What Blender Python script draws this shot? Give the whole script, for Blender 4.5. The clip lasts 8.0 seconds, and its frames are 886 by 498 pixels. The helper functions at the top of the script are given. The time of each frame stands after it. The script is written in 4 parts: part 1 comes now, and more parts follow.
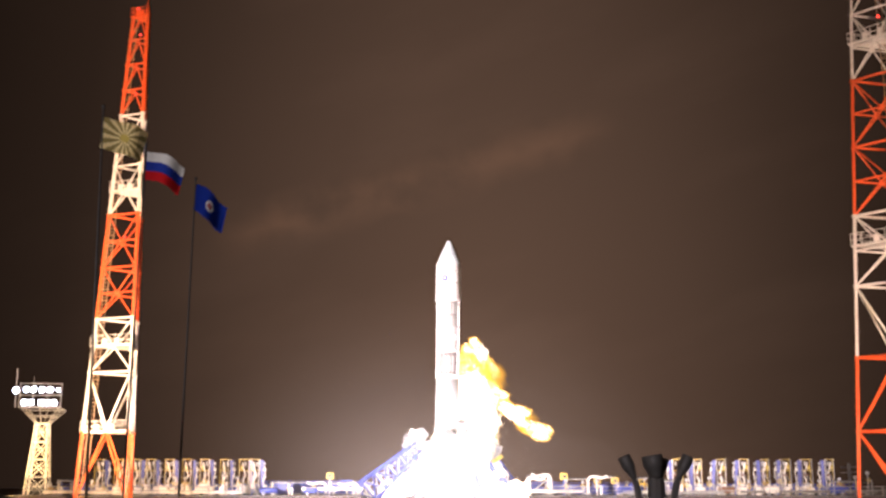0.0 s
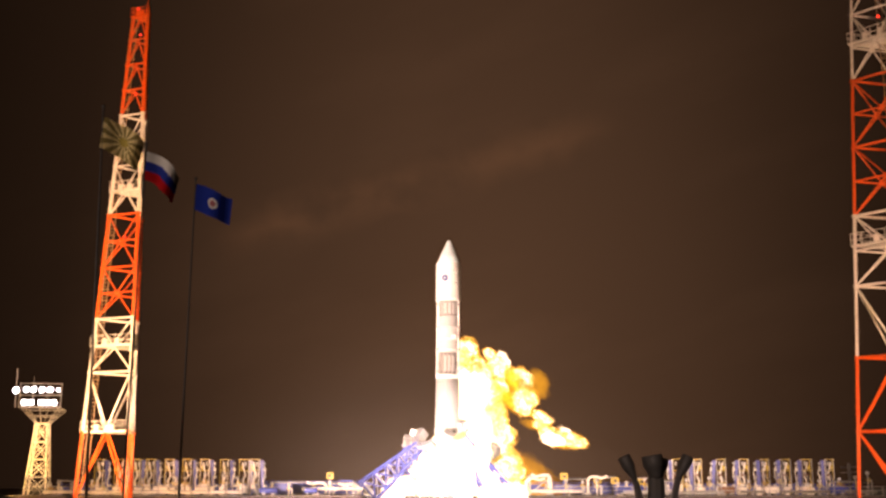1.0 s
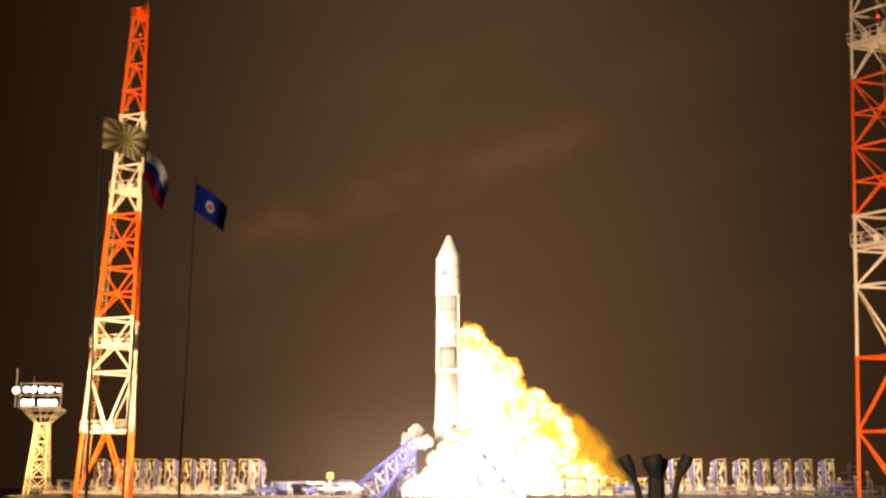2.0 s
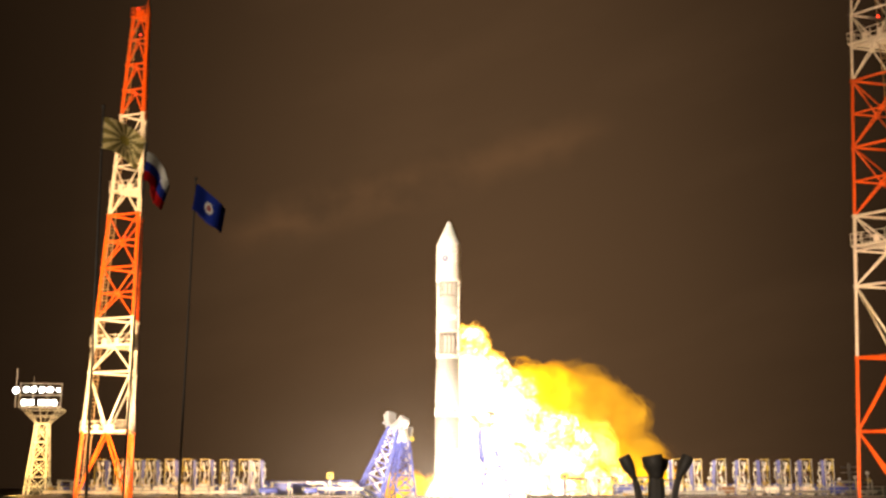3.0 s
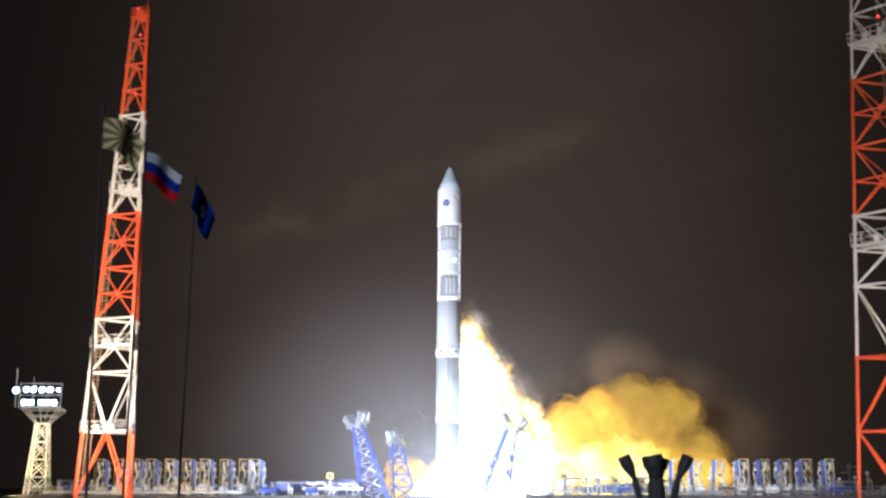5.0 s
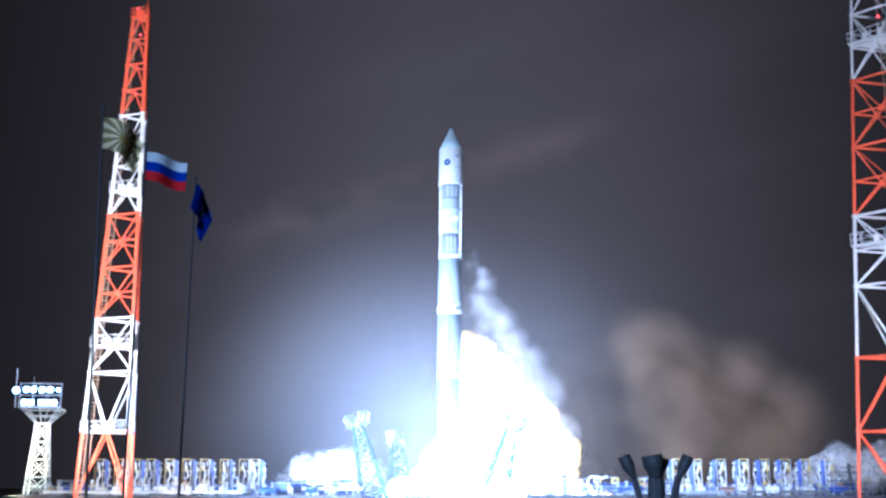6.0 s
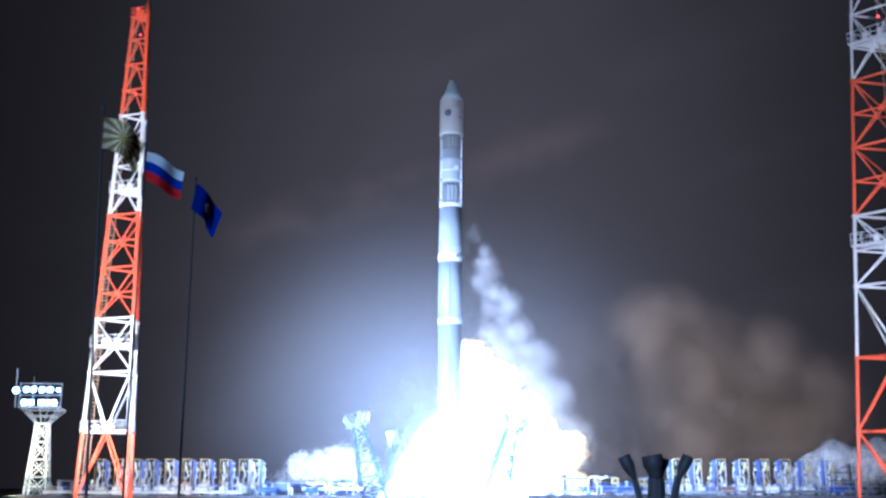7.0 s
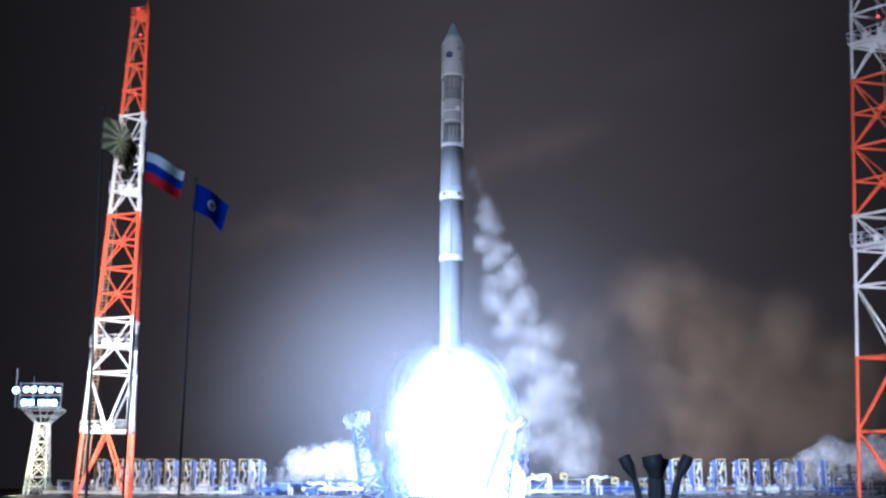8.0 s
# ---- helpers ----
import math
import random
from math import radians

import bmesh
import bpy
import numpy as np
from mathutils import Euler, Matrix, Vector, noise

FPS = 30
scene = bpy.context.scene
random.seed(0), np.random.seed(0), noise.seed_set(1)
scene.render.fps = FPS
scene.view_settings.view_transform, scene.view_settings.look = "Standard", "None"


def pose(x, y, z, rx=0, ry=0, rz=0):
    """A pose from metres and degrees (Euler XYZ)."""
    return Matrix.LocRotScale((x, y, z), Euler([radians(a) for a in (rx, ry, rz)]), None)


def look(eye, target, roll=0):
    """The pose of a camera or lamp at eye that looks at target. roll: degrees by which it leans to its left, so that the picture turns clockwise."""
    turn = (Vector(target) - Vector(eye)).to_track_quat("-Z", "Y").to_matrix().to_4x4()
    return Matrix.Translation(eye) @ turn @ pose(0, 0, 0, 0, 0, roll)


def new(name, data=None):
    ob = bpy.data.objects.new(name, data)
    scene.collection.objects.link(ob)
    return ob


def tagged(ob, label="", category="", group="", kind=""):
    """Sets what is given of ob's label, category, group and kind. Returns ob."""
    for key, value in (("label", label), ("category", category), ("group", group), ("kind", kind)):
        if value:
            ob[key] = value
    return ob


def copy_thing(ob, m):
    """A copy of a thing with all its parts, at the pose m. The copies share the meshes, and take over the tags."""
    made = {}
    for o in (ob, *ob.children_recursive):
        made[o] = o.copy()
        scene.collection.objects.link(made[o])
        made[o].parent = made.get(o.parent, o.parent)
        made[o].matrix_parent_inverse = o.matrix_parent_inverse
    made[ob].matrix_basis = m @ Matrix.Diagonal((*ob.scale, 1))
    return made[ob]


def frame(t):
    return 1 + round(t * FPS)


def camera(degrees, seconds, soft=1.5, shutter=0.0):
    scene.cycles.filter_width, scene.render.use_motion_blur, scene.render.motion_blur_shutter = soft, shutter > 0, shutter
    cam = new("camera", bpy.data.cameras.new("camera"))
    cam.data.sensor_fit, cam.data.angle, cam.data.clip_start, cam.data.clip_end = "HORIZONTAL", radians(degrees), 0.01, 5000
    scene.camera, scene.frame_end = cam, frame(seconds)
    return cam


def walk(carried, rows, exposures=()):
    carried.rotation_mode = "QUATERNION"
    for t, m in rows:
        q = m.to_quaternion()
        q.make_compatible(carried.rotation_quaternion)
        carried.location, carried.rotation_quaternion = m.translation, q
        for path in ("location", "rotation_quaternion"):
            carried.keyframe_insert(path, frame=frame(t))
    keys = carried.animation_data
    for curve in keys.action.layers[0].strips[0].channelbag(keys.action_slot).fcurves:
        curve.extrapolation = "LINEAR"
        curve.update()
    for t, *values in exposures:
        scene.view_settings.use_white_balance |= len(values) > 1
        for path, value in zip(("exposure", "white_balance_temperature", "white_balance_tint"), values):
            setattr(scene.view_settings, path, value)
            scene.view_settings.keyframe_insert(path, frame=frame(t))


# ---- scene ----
cam = camera(45.98, 8.0, soft=2.7)
HERE = look((0, 0, 1.2), (0, 97.48, 1.2 + 22.31))
EXPOSURES = [
    (0.0, 0.5, 6000, 24), (0.5, 0.12, 7000, 31), (1.0, -0.1, 8000, 33), (1.5, 0.15, 8900, 25), (3.0, 0.36, 8300, 12),
    (3.5, 0.1, 7600, 7), (4.0, -0.3, 6700, 7), (4.5, -0.55, 5400, 7), (4.9, -0.35, 4700, 7), (5.7, 0.68, 3580, 10),
    (6.5, 0.55, 3480, 10), (7.0, 0.36, 3500, 10), (8.0, 0.15, 3700, 10)]
walk(cam, [(0.0, HERE), (8.0, HERE)], EXPOSURES)
scene.cycles.transparent_max_bounces = 128

# ---- night sky, floodlights and added fill spots ----
world = bpy.data.worlds.new("night_sky")
scene.world = world
world.use_nodes = True
wn, wl = world.node_tree.nodes, world.node_tree.links
wn.clear()
w_out, w_bg = wn.new("ShaderNodeOutputWorld"), wn.new("ShaderNodeBackground")
w_co, w_ramp = wn.new("ShaderNodeTexCoord"), wn.new("ShaderNodeValToRGB")
# fire-lit mist painted in: tall column over the launch pit, darkening to both sides
w_off, w_size, w_len = (wn.new("ShaderNodeVectorMath") for _ in range(3))
w_off.operation, w_size.operation, w_len.operation = "SUBTRACT", "MULTIPLY", "LENGTH"
w_off.inputs[1].default_value = (0.035, 1.0, 0.07)
w_size.inputs[1].default_value = (1 / 0.62, 0.35, 1 / 1.15)
wl.new(w_co.outputs["Generated"], w_off.inputs[0])
wl.new(w_off.outputs[0], w_size.inputs[0])
wl.new(w_size.outputs[0], w_len.inputs[0])
els = w_ramp.color_ramp.elements
for _ in range(5):
    els.new(0.5)
for el, (pos, col) in zip(els, ((0.0, 0.094), (0.12, 0.082), (0.32, 0.058), (0.48, 0.034), (0.62, 0.0175), (0.8, 0.007), (1.0, 0.004))):
    el.position, el.color = pos, (col, 0.585 * col, 0.335 * col, 1)
# thin streaks of cloud, drawn out sideways
w_map, w_noise, w_mul = wn.new("ShaderNodeMapping"), wn.new("ShaderNodeTexNoise"), wn.new("ShaderNodeMix")
w_turn = wn.new("ShaderNodeVectorRotate")
w_turn.rotation_type = "Y_AXIS"
w_turn.inputs["Angle"].default_value = radians(17)
w_map.inputs["Scale"].default_value = (3.2, 3.2, 11.0)
w_noise.inputs["Scale"].default_value, w_noise.inputs["Detail"].default_value = 1.0, 5
w_con = wn.new("ShaderNodeMapRange")
w_con.inputs["From Min"].default_value, w_con.inputs["From Max"].default_value = 0.5, 0.75
w_con.inputs["To Min"].default_value, w_con.inputs["To Max"].default_value = 0.96, 1.12
w_mul.data_type, w_mul.blend_type = "RGBA", "MULTIPLY"
w_mul.inputs[0].default_value = 1.0
wl.new(w_co.outputs["Generated"], w_turn.inputs["Vector"])
wl.new(w_turn.outputs[0], w_map.inputs["Vector"])
wl.new(w_map.outputs[0], w_noise.inputs["Vector"])
wl.new(w_noise.outputs["Fac"], w_con.inputs["Value"])
wl.new(w_len.outputs["Value"], w_ramp.inputs[0])
wl.new(w_ramp.outputs["Color"], w_mul.inputs[6])
wl.new(w_con.outputs[0], w_mul.inputs[7])


# one faint streak of cloud rising to the east, its brown firelight painted in
def w_math(kind, a, b=None):
    x = wn.new("ShaderNodeMath")
    x.operation = kind
    for k, v in enumerate((a, b)):
        if isinstance(v, (int, float)):
            x.inputs[k].default_value = v
        elif v is not None:
            wl.new(v, x.inputs[k])
    return x.outputs[0]


def w_step(value, lo, hi):
    x = wn.new("ShaderNodeMapRange")
    x.interpolation_type = "SMOOTHSTEP"
    x.inputs["From Min"].default_value, x.inputs["From Max"].default_value = lo, hi
    wl.new(value, x.inputs["Value"])
    return x.outputs[0]


def w_along(v):
    x = wn.new("ShaderNodeVectorMath")
    x.operation = "DOT_PRODUCT"
    x.inputs[1].default_value = v
    wl.new(w_co.outputs["Generated"], x.inputs[0])
    return x.outputs["Value"]


w_puff = wn.new("ShaderNodeTexNoise")
w_puff.inputs["Scale"].default_value, w_puff.inputs["Detail"].default_value = 14.0, 5
wl.new(w_co.outputs["Generated"], w_puff.inputs["Vector"])
across = w_math("ADD", w_math("ABSOLUTE", w_along((0.2824, 0.2793, -0.9177))), w_math("MULTIPLY", w_math("SUBTRACT", w_puff.outputs["Fac"], 0.5), 0.07))
streak = w_math("MULTIPLY", w_step(across, 0.032, 0.002), w_step(w_along((-0.0265, 0.9586, 0.2836)), 0.978, 0.992))
streak = w_math("MULTIPLY", streak, w_step(w_puff.outputs["Fac"], 0.30, 0.62))
w_add = wn.new("ShaderNodeMix")
w_add.data_type, w_add.blend_type = "RGBA", "ADD"
w_add.inputs[7].default_value = (0.030, 0.0138, 0.006, 1)
wl.new(streak, w_add.inputs[0])
wl.new(w_mul.outputs[2], w_add.inputs[6])
wl.new(w_add.outputs[2], w_bg.inputs["Color"])
wl.new(w_bg.outputs[0], w_out.inputs[0])
w_bg.inputs["Strength"].default_value = 1.0


def unseen_spot(eye, target, watts, colour, cone=50, size=0.6, blend=0.5):
    data = bpy.data.lights.new("spotlight", "SPOT")
    data.energy, data.color, data.spot_size, data.spot_blend, data.shadow_soft_size = watts, colour, radians(cone), blend, size
    ob = new("spotlight", data)
    ob.matrix_world = look(eye, target)
    return ob


unseen_spot((-30, 72, 1.0), (-34.4, 110, 26), 300000, (1.0, 0.68, 0.40), 70)
unseen_spot((-32, 96, 0.8), (-34.6, 110, 9), 24000, (1.0, 0.60, 0.20), 95)
unseen_spot((33, 55, 1.0), (39, 88, 20), 85000, (1.0, 0.70, 0.46), 80)
unseen_spot((-40, 62, 6.0), (0, 125, 14), 1150000, (1.0, 0.83, 0.68), 46, blend=1.0)
# added fill with no known source, brightens the smoke to the east
unseen_spot((16, 58, 3.0), (26, 130, 9), 200000, (1.0, 0.80, 0.60), 52, blend=1.0)
# two added fills for the cable racks, in place of firelight
unseen_spot((-26, 88, 5.0), (-33, 126, 2.5), 30000, (1.0, 0.82, 0.70), 48)
unseen_spot((30, 90, 5.0), (36, 126, 2.5), 18000, (1.0, 0.82, 0.70), 48)
# added fill near the camera that lifts the dark horns
unseen_spot((-5, 3, 5.0), (4, 20, 1.5), 3500, (1.0, 0.9, 0.8), 12)
unseen_spot((1, 106, 0.8), (0.5, 125, 4), 42000, (0.9, 0.92, 1.0), 62)
unseen_spot((-45, 110, 1.0), (-49.3, 130, 5), 70000, (1.0, 0.60, 0.20), 34)
# added weak fill on the flags, no such lamp known
unseen_spot((-30, 14, 1.0), (-11.5, 40, 11.5), 20000, (1.0, 0.9, 0.75), 30)


# ---- materials ----
def nodes_of(name):
    m = bpy.data.materials.new(name)
    m.use_nodes = True
    m.node_tree.nodes.clear()
    return m, m.node_tree.nodes, m.node_tree.links


def paint(name, colour, rough=0.5, metal=0.0, vary=0.35, scale=1.2, bump=0.15, dirt=(0.16, 0.11, 0.07), dirty=0.3):
    """Painted or bare surface with coarse weathering, fine grain and a little relief."""
    m, n, l = nodes_of(name)
    out, b = n.new("ShaderNodeOutputMaterial"), n.new("ShaderNodeBsdfPrincipled")
    co = n.new("ShaderNodeTexCoord")
    big, fine = n.new("ShaderNodeTexNoise"), n.new("ShaderNodeTexNoise")
    big.inputs["Scale"].default_value, big.inputs["Detail"].default_value = scale, 5
    fine.inputs["Scale"].default_value, fine.inputs["Detail"].default_value = scale * 14, 3
    ramp = n.new("ShaderNodeValToRGB")
    ramp.color_ramp.elements[0].position, ramp.color_ramp.elements[1].position = 0.52, 0.74
    ramp.color_ramp.elements[0].color = (0, 0, 0, 1)
    ramp.color_ramp.elements[1].color = (dirty, dirty, dirty, 1)
    mix, var = n.new("ShaderNodeMix"), n.new("ShaderNodeMix")
    mix.data_type = var.data_type = "RGBA"
    var.blend_type = "MULTIPLY"
    var.inputs[0].default_value = vary
    mix.inputs[6].default_value = (*colour, 1)
    mix.inputs[7].default_value = (*dirt, 1)
    l.new(co.outputs["Object"], big.inputs["Vector"])
    l.new(co.outputs["Object"], fine.inputs["Vector"])
    l.new(big.outputs["Fac"], ramp.inputs[0])
    l.new(ramp.outputs["Color"], mix.inputs[0])
    l.new(mix.outputs[2], var.inputs[6])
    l.new(fine.outputs["Fac"], var.inputs[7])
    l.new(var.outputs[2], b.inputs["Base Color"])
    b.inputs["Roughness"].default_value, b.inputs["Metallic"].default_value = rough, metal
    bm_ = n.new("ShaderNodeBump")
    bm_.inputs["Strength"].default_value, bm_.inputs["Distance"].default_value = bump, 0.03
    l.new(fine.outputs["Fac"], bm_.inputs["Height"])
    l.new(bm_.outputs[0], b.inputs["Normal"])
    l.new(b.outputs[0], out.inputs[0])
    return m


def glow(name, colour, strength):
    m, n, l = nodes_of(name)
    out, e = n.new("ShaderNodeOutputMaterial"), n.new("ShaderNodeEmission")
    e.inputs["Color"].default_value, e.inputs["Strength"].default_value = (*colour, 1), strength
    l.new(e.outputs[0], out.inputs[0])
    return m


def vapour(name, stops, alpha_in, alpha_out, emit=1.0, noise_scale=1.6, body=None, reach=(0.3, 0.92), ragged=1.1, soft_edge=False):
    """Flame (emit > 0) or smoke (body colour): layered shells, denser and hotter towards the middle of each puff.
    stops: (radius, colour times strength) from the middle outwards."""
    m, n, l = nodes_of(name)
    out, co = n.new("ShaderNodeOutputMaterial"), n.new("ShaderNodeTexCoord")
    ln = n.new("ShaderNodeVectorMath")
    ln.operation = "LENGTH"
    l.new(co.outputs["Object"], ln.inputs[0])
    nz = n.new("ShaderNodeTexNoise")
    nz.inputs["Scale"].default_value, nz.inputs["Detail"].default_value = noise_scale, 7
    nz.inputs["Roughness"].default_value = 0.62
    info = n.new("ShaderNodeObjectInfo")
    shift = n.new("ShaderNodeVectorMath")
    shift.operation = "ADD"
    rnd = n.new("ShaderNodeMath")
    rnd.operation = "MULTIPLY"
    rnd.inputs[1].default_value = 37.0
    l.new(info.outputs["Random"], rnd.inputs[0])
    l.new(co.outputs["Object"], shift.inputs[0])
    l.new(rnd.outputs[0], shift.inputs[1])
    l.new(shift.outputs[0], nz.inputs["Vector"])
    # radius disturbed by turbulence
    dis = n.new("ShaderNodeMath")
    dis.operation = "MULTIPLY_ADD"
    dis.inputs[1].default_value, dis.inputs[2].default_value = ragged, -0.5 * ragged
    l.new(nz.outputs["Fac"], dis.inputs[0])
    rad = n.new("ShaderNodeMath")
    rad.operation = "ADD"
    l.new(ln.outputs["Value"], rad.inputs[0])
    l.new(dis.outputs[0], rad.inputs[1])
    al = n.new("ShaderNodeMapRange")
    al.inputs["From Min"].default_value, al.inputs["From Max"].default_value = reach
    al.inputs["To Min"].default_value, al.inputs["To Max"].default_value = alpha_in, alpha_out
    l.new(rad.outputs[0], al.inputs["Value"])
    clear, mix = n.new("ShaderNodeBsdfTransparent"), n.new("ShaderNodeMixShader")
    if body is None:
        ramp = n.new("ShaderNodeValToRGB")
        els = ramp.color_ramp.elements
        while len(els) < len(stops):
            els.new(0.5)
        for el, (pos, col) in zip(els, stops):
            el.position, el.color = pos, (*col, 1)
        e = n.new("ShaderNodeEmission")
        e.inputs["Strength"].default_value = emit
        l.new(rad.outputs[0], ramp.inputs[0])
        l.new(ramp.outputs["Color"], e.inputs["Color"])
        top = e.outputs[0]
    else:
        d, tr, add = n.new("ShaderNodeBsdfDiffuse"), n.new("ShaderNodeBsdfTranslucent"), n.new("ShaderNodeMixShader")
        d.inputs["Color"].default_value = tr.inputs["Color"].default_value = (*body, 1)
        add.inputs[0].default_value = 0.45
        l.new(d.outputs[0], add.inputs[1])
        l.new(tr.outputs[0], add.inputs[2])
        top = add.outputs[0]
    thick = al.outputs[0]
    if soft_edge:
        fall = n.new("ShaderNodeMath")
        fall.operation = "POWER"
        fall.inputs[1].default_value = 3.0
        l.new(thick, fall.inputs[0])
        thick = fall.outputs[0]
    l.new(thick, mix.inputs[0])
    l.new(clear.outputs[0], mix.inputs[1])
    l.new(top, mix.inputs[2])
    l.new(mix.outputs[0], out.inputs[0])
    return m


RED = paint("red_mast_paint", (0.80, 0.115, 0.020), 0.5)
WHITE = paint("white_mast_paint", (0.78, 0.74, 0.68), 0.5)
STEEL = paint("galvanised_steel", (0.35, 0.36, 0.38), 0.45, 0.6)
DARK = paint("dark_steel", (0.05, 0.05, 0.052), 0.6, 0.1)
BLUE = paint("blue_paint", (0.035, 0.06, 0.33), 0.5)
RACK_BLUE = paint("faded_blue_paint", (0.07, 0.09, 0.34), 0.5)
YELLOW = paint("yellow_paint", (0.52, 0.38, 0.06), 0.5)
CREAM = paint("white_enclosure_paint", (0.75, 0.72, 0.66), 0.5)
CONCRETE = paint("concrete", (0.20, 0.19, 0.18), 0.85, scale=0.25, bump=0.4)
DECK = paint("dark_deck_concrete", (0.085, 0.08, 0.08), 0.85, scale=0.4, bump=0.4)
RUSTY = paint("rusty_pipe_steel", (0.22, 0.11, 0.06), 0.7, 0.2, scale=2.0)
GROUND = paint("dark_ground", (0.07, 0.065, 0.055), 0.95, scale=0.05, bump=0.5)
R_WHITE = paint("white_fairing_paint", (0.76, 0.75, 0.73), 0.45, scale=0.6, dirty=0.15)
R_NOSE = paint("grey_nose_paint", (0.46, 0.55, 0.58), 0.45, scale=0.6, dirty=0.1)
R_FROST = paint("frosted_tank", (0.37, 0.38, 0.38), 0.6, scale=0.5, dirty=0.25, dirt=(0.4, 0.38, 0.35))
R_GREY = paint("grey_tank_paint", (0.32, 0.33, 0.33), 0.5, scale=0.6, dirty=0.25)
R_STRUT = paint("truss_paint", (0.27, 0.26, 0.25), 0.55)
R_DARK = paint("dark_interstage", (0.20, 0.19, 0.18), 0.55, 0.2, scale=1.0)
EMBLEM = paint("emblem_blue", (0.03, 0.04, 0.16), 0.5)
# black enamel made greyer: the haze before the horns is in its colour
HORN = paint("hazed_black_enamel", (0.12, 0.115, 0.11), 0.55, scale=4)
LAMP_ON = glow("floodlight_glass", (0.78, 0.88, 1.0), 10.0)
RUST = paint("weathered_ladder_steel", (0.36, 0.24, 0.14), 0.7)
RED_LAMP = glow("red_warning_glass", (1.0, 0.06, 0.03), 2.5)

FLAME = [(0.0, (1, 0.93, 0.80)), (0.45, (1, 0.80, 0.46)), (0.68, (0.42, 0.23, 0.035)), (0.95, (0.14, 0.042, 0.003))]
HOT = vapour("white_hot_flame", FLAME, 0.75, 0.0, 6.0, noise_scale=2.8, ragged=1.4, reach=(0.35, 1.0))
CORE = vapour("white_flame_core", [(0.0, (1, 0.95, 0.88)), (0.6, (1, 0.9, 0.74)), (0.85, (0.6, 0.44, 0.24)), (1.0, (0.3, 0.16, 0.05))], 0.9, 0.0, 5.5, noise_scale=2.6, ragged=1.4, reach=(0.35, 1.0))
# exhaust flame whose soft glowing rim stands in for bloom
PLUME = vapour("exhaust_with_bloom", [(0.0, (1, 0.96, 0.92)), (1.0, (1, 0.92, 0.84))], 0.95, 0.0, 5.5, noise_scale=2.0, ragged=0.45, reach=(0.0, 0.88), soft_edge=True)
FIRE_HOT = vapour("pale_yellow_flame", [(0.0, (1, 0.88, 0.42)), (0.5, (1, 0.72, 0.15)), (1.0, (0.6, 0.32, 0.025))], 0.45, 0.0, 4.4, noise_scale=1.6, ragged=0.95)
FIRE = vapour("yellow_flame", [(0.0, (1, 0.66, 0.08)), (0.45, (0.8, 0.42, 0.022)), (0.75, (0.45, 0.18, 0.009)), (1.0, (0.25, 0.085, 0.005))], 0.30, 0.0, 3.0, noise_scale=1.8, ragged=1.0)
FIRE_EDGE = vapour("orange_flame", [(0.0, (0.62, 0.34, 0.03)), (0.5, (0.36, 0.17, 0.014)), (1.0, (0.16, 0.07, 0.007))], 0.24, 0.0, 2.5, noise_scale=1.6, ragged=1.1)
SMOKE = vapour("brown_grey_smoke", None, 0.022, 0.0, body=(0.46, 0.30, 0.16), noise_scale=1.3, ragged=1.0)
STEAM = vapour("white_steam", None, 0.07, 0.0, body=(0.62, 0.55, 0.47), noise_scale=2.6, ragged=2.0)
BANK = vapour("dense_steam", None, 0.9, 0.0, body=(0.86, 0.80, 0.73), noise_scale=2.2)
MIST = vapour("halo_mist", None, 0.275, 0.0, body=(0.94, 0.87, 0.82), noise_scale=0.12, reach=(1.0, 46.0), soft_edge=True)


# ---- building blocks ----
def part(name, bm, material, parent, label=""):
    me = bpy.data.meshes.new(name)
    bm.to_mesh(me)
    bm.free()
    me.materials.append(material)
    ob = new(name, me)
    ob.parent = parent
    if label:
        tagged(ob, label)
    return ob


def thing(name, label, category, m=None, group="", kind=""):
    ob = new(name)
    ob.empty_display_size = 0.3
    if m is not None:
        ob.matrix_world = m
    return tagged(ob, label, category, group, kind)


def tube(bm, a, b, r, n=6, r2=None):
    a, b = Vector(a), Vector(b)
    d = b - a
    bmesh.ops.create_cone(bm, cap_ends=True, segments=n, radius1=r, radius2=r if r2 is None else r2, depth=d.length,
                          matrix=Matrix.Translation((a + b) / 2) @ d.to_track_quat("Z", "Y").to_matrix().to_4x4())


def box(bm, x0, y0, z0, x1, y1, z1, bevel=0.0):
    g = bmesh.ops.create_cube(bm, size=1.0, matrix=Matrix.Translation(((x0 + x1) / 2, (y0 + y1) / 2, (z0 + z1) / 2)) @
                              Matrix.Diagonal((abs(x1 - x0), abs(y1 - y0), abs(z1 - z0), 1)))
    if bevel:
        edges = list({e for v in g["verts"] for e in v.link_edges})
        bmesh.ops.bevel(bm, geom=edges, offset=bevel, segments=1, affect="EDGES")


def lathe(bm, profile, n=48):
    """profile: (radius, z) from below upwards, round the z axis."""
    rings = []
    for r, z in profile:
        rings.append([bm.verts.new((r * math.cos(2 * math.pi * i / n), r * math.sin(2 * math.pi * i / n), z)) for i in range(n)])
    for lo, hi in zip(rings, rings[1:]):
        for i in range(n):
            f = bm.faces.new((lo[i], lo[(i + 1) % n], hi[(i + 1) % n], hi[i]))
            f.smooth = True
    bm.faces.new(rings[0][::-1])
    bm.faces.new(rings[-1])


# ---- ground: one sheet to the horizon with the round pit under the rocket ----
PIT = Vector((0.55, 125.0, 0.0))


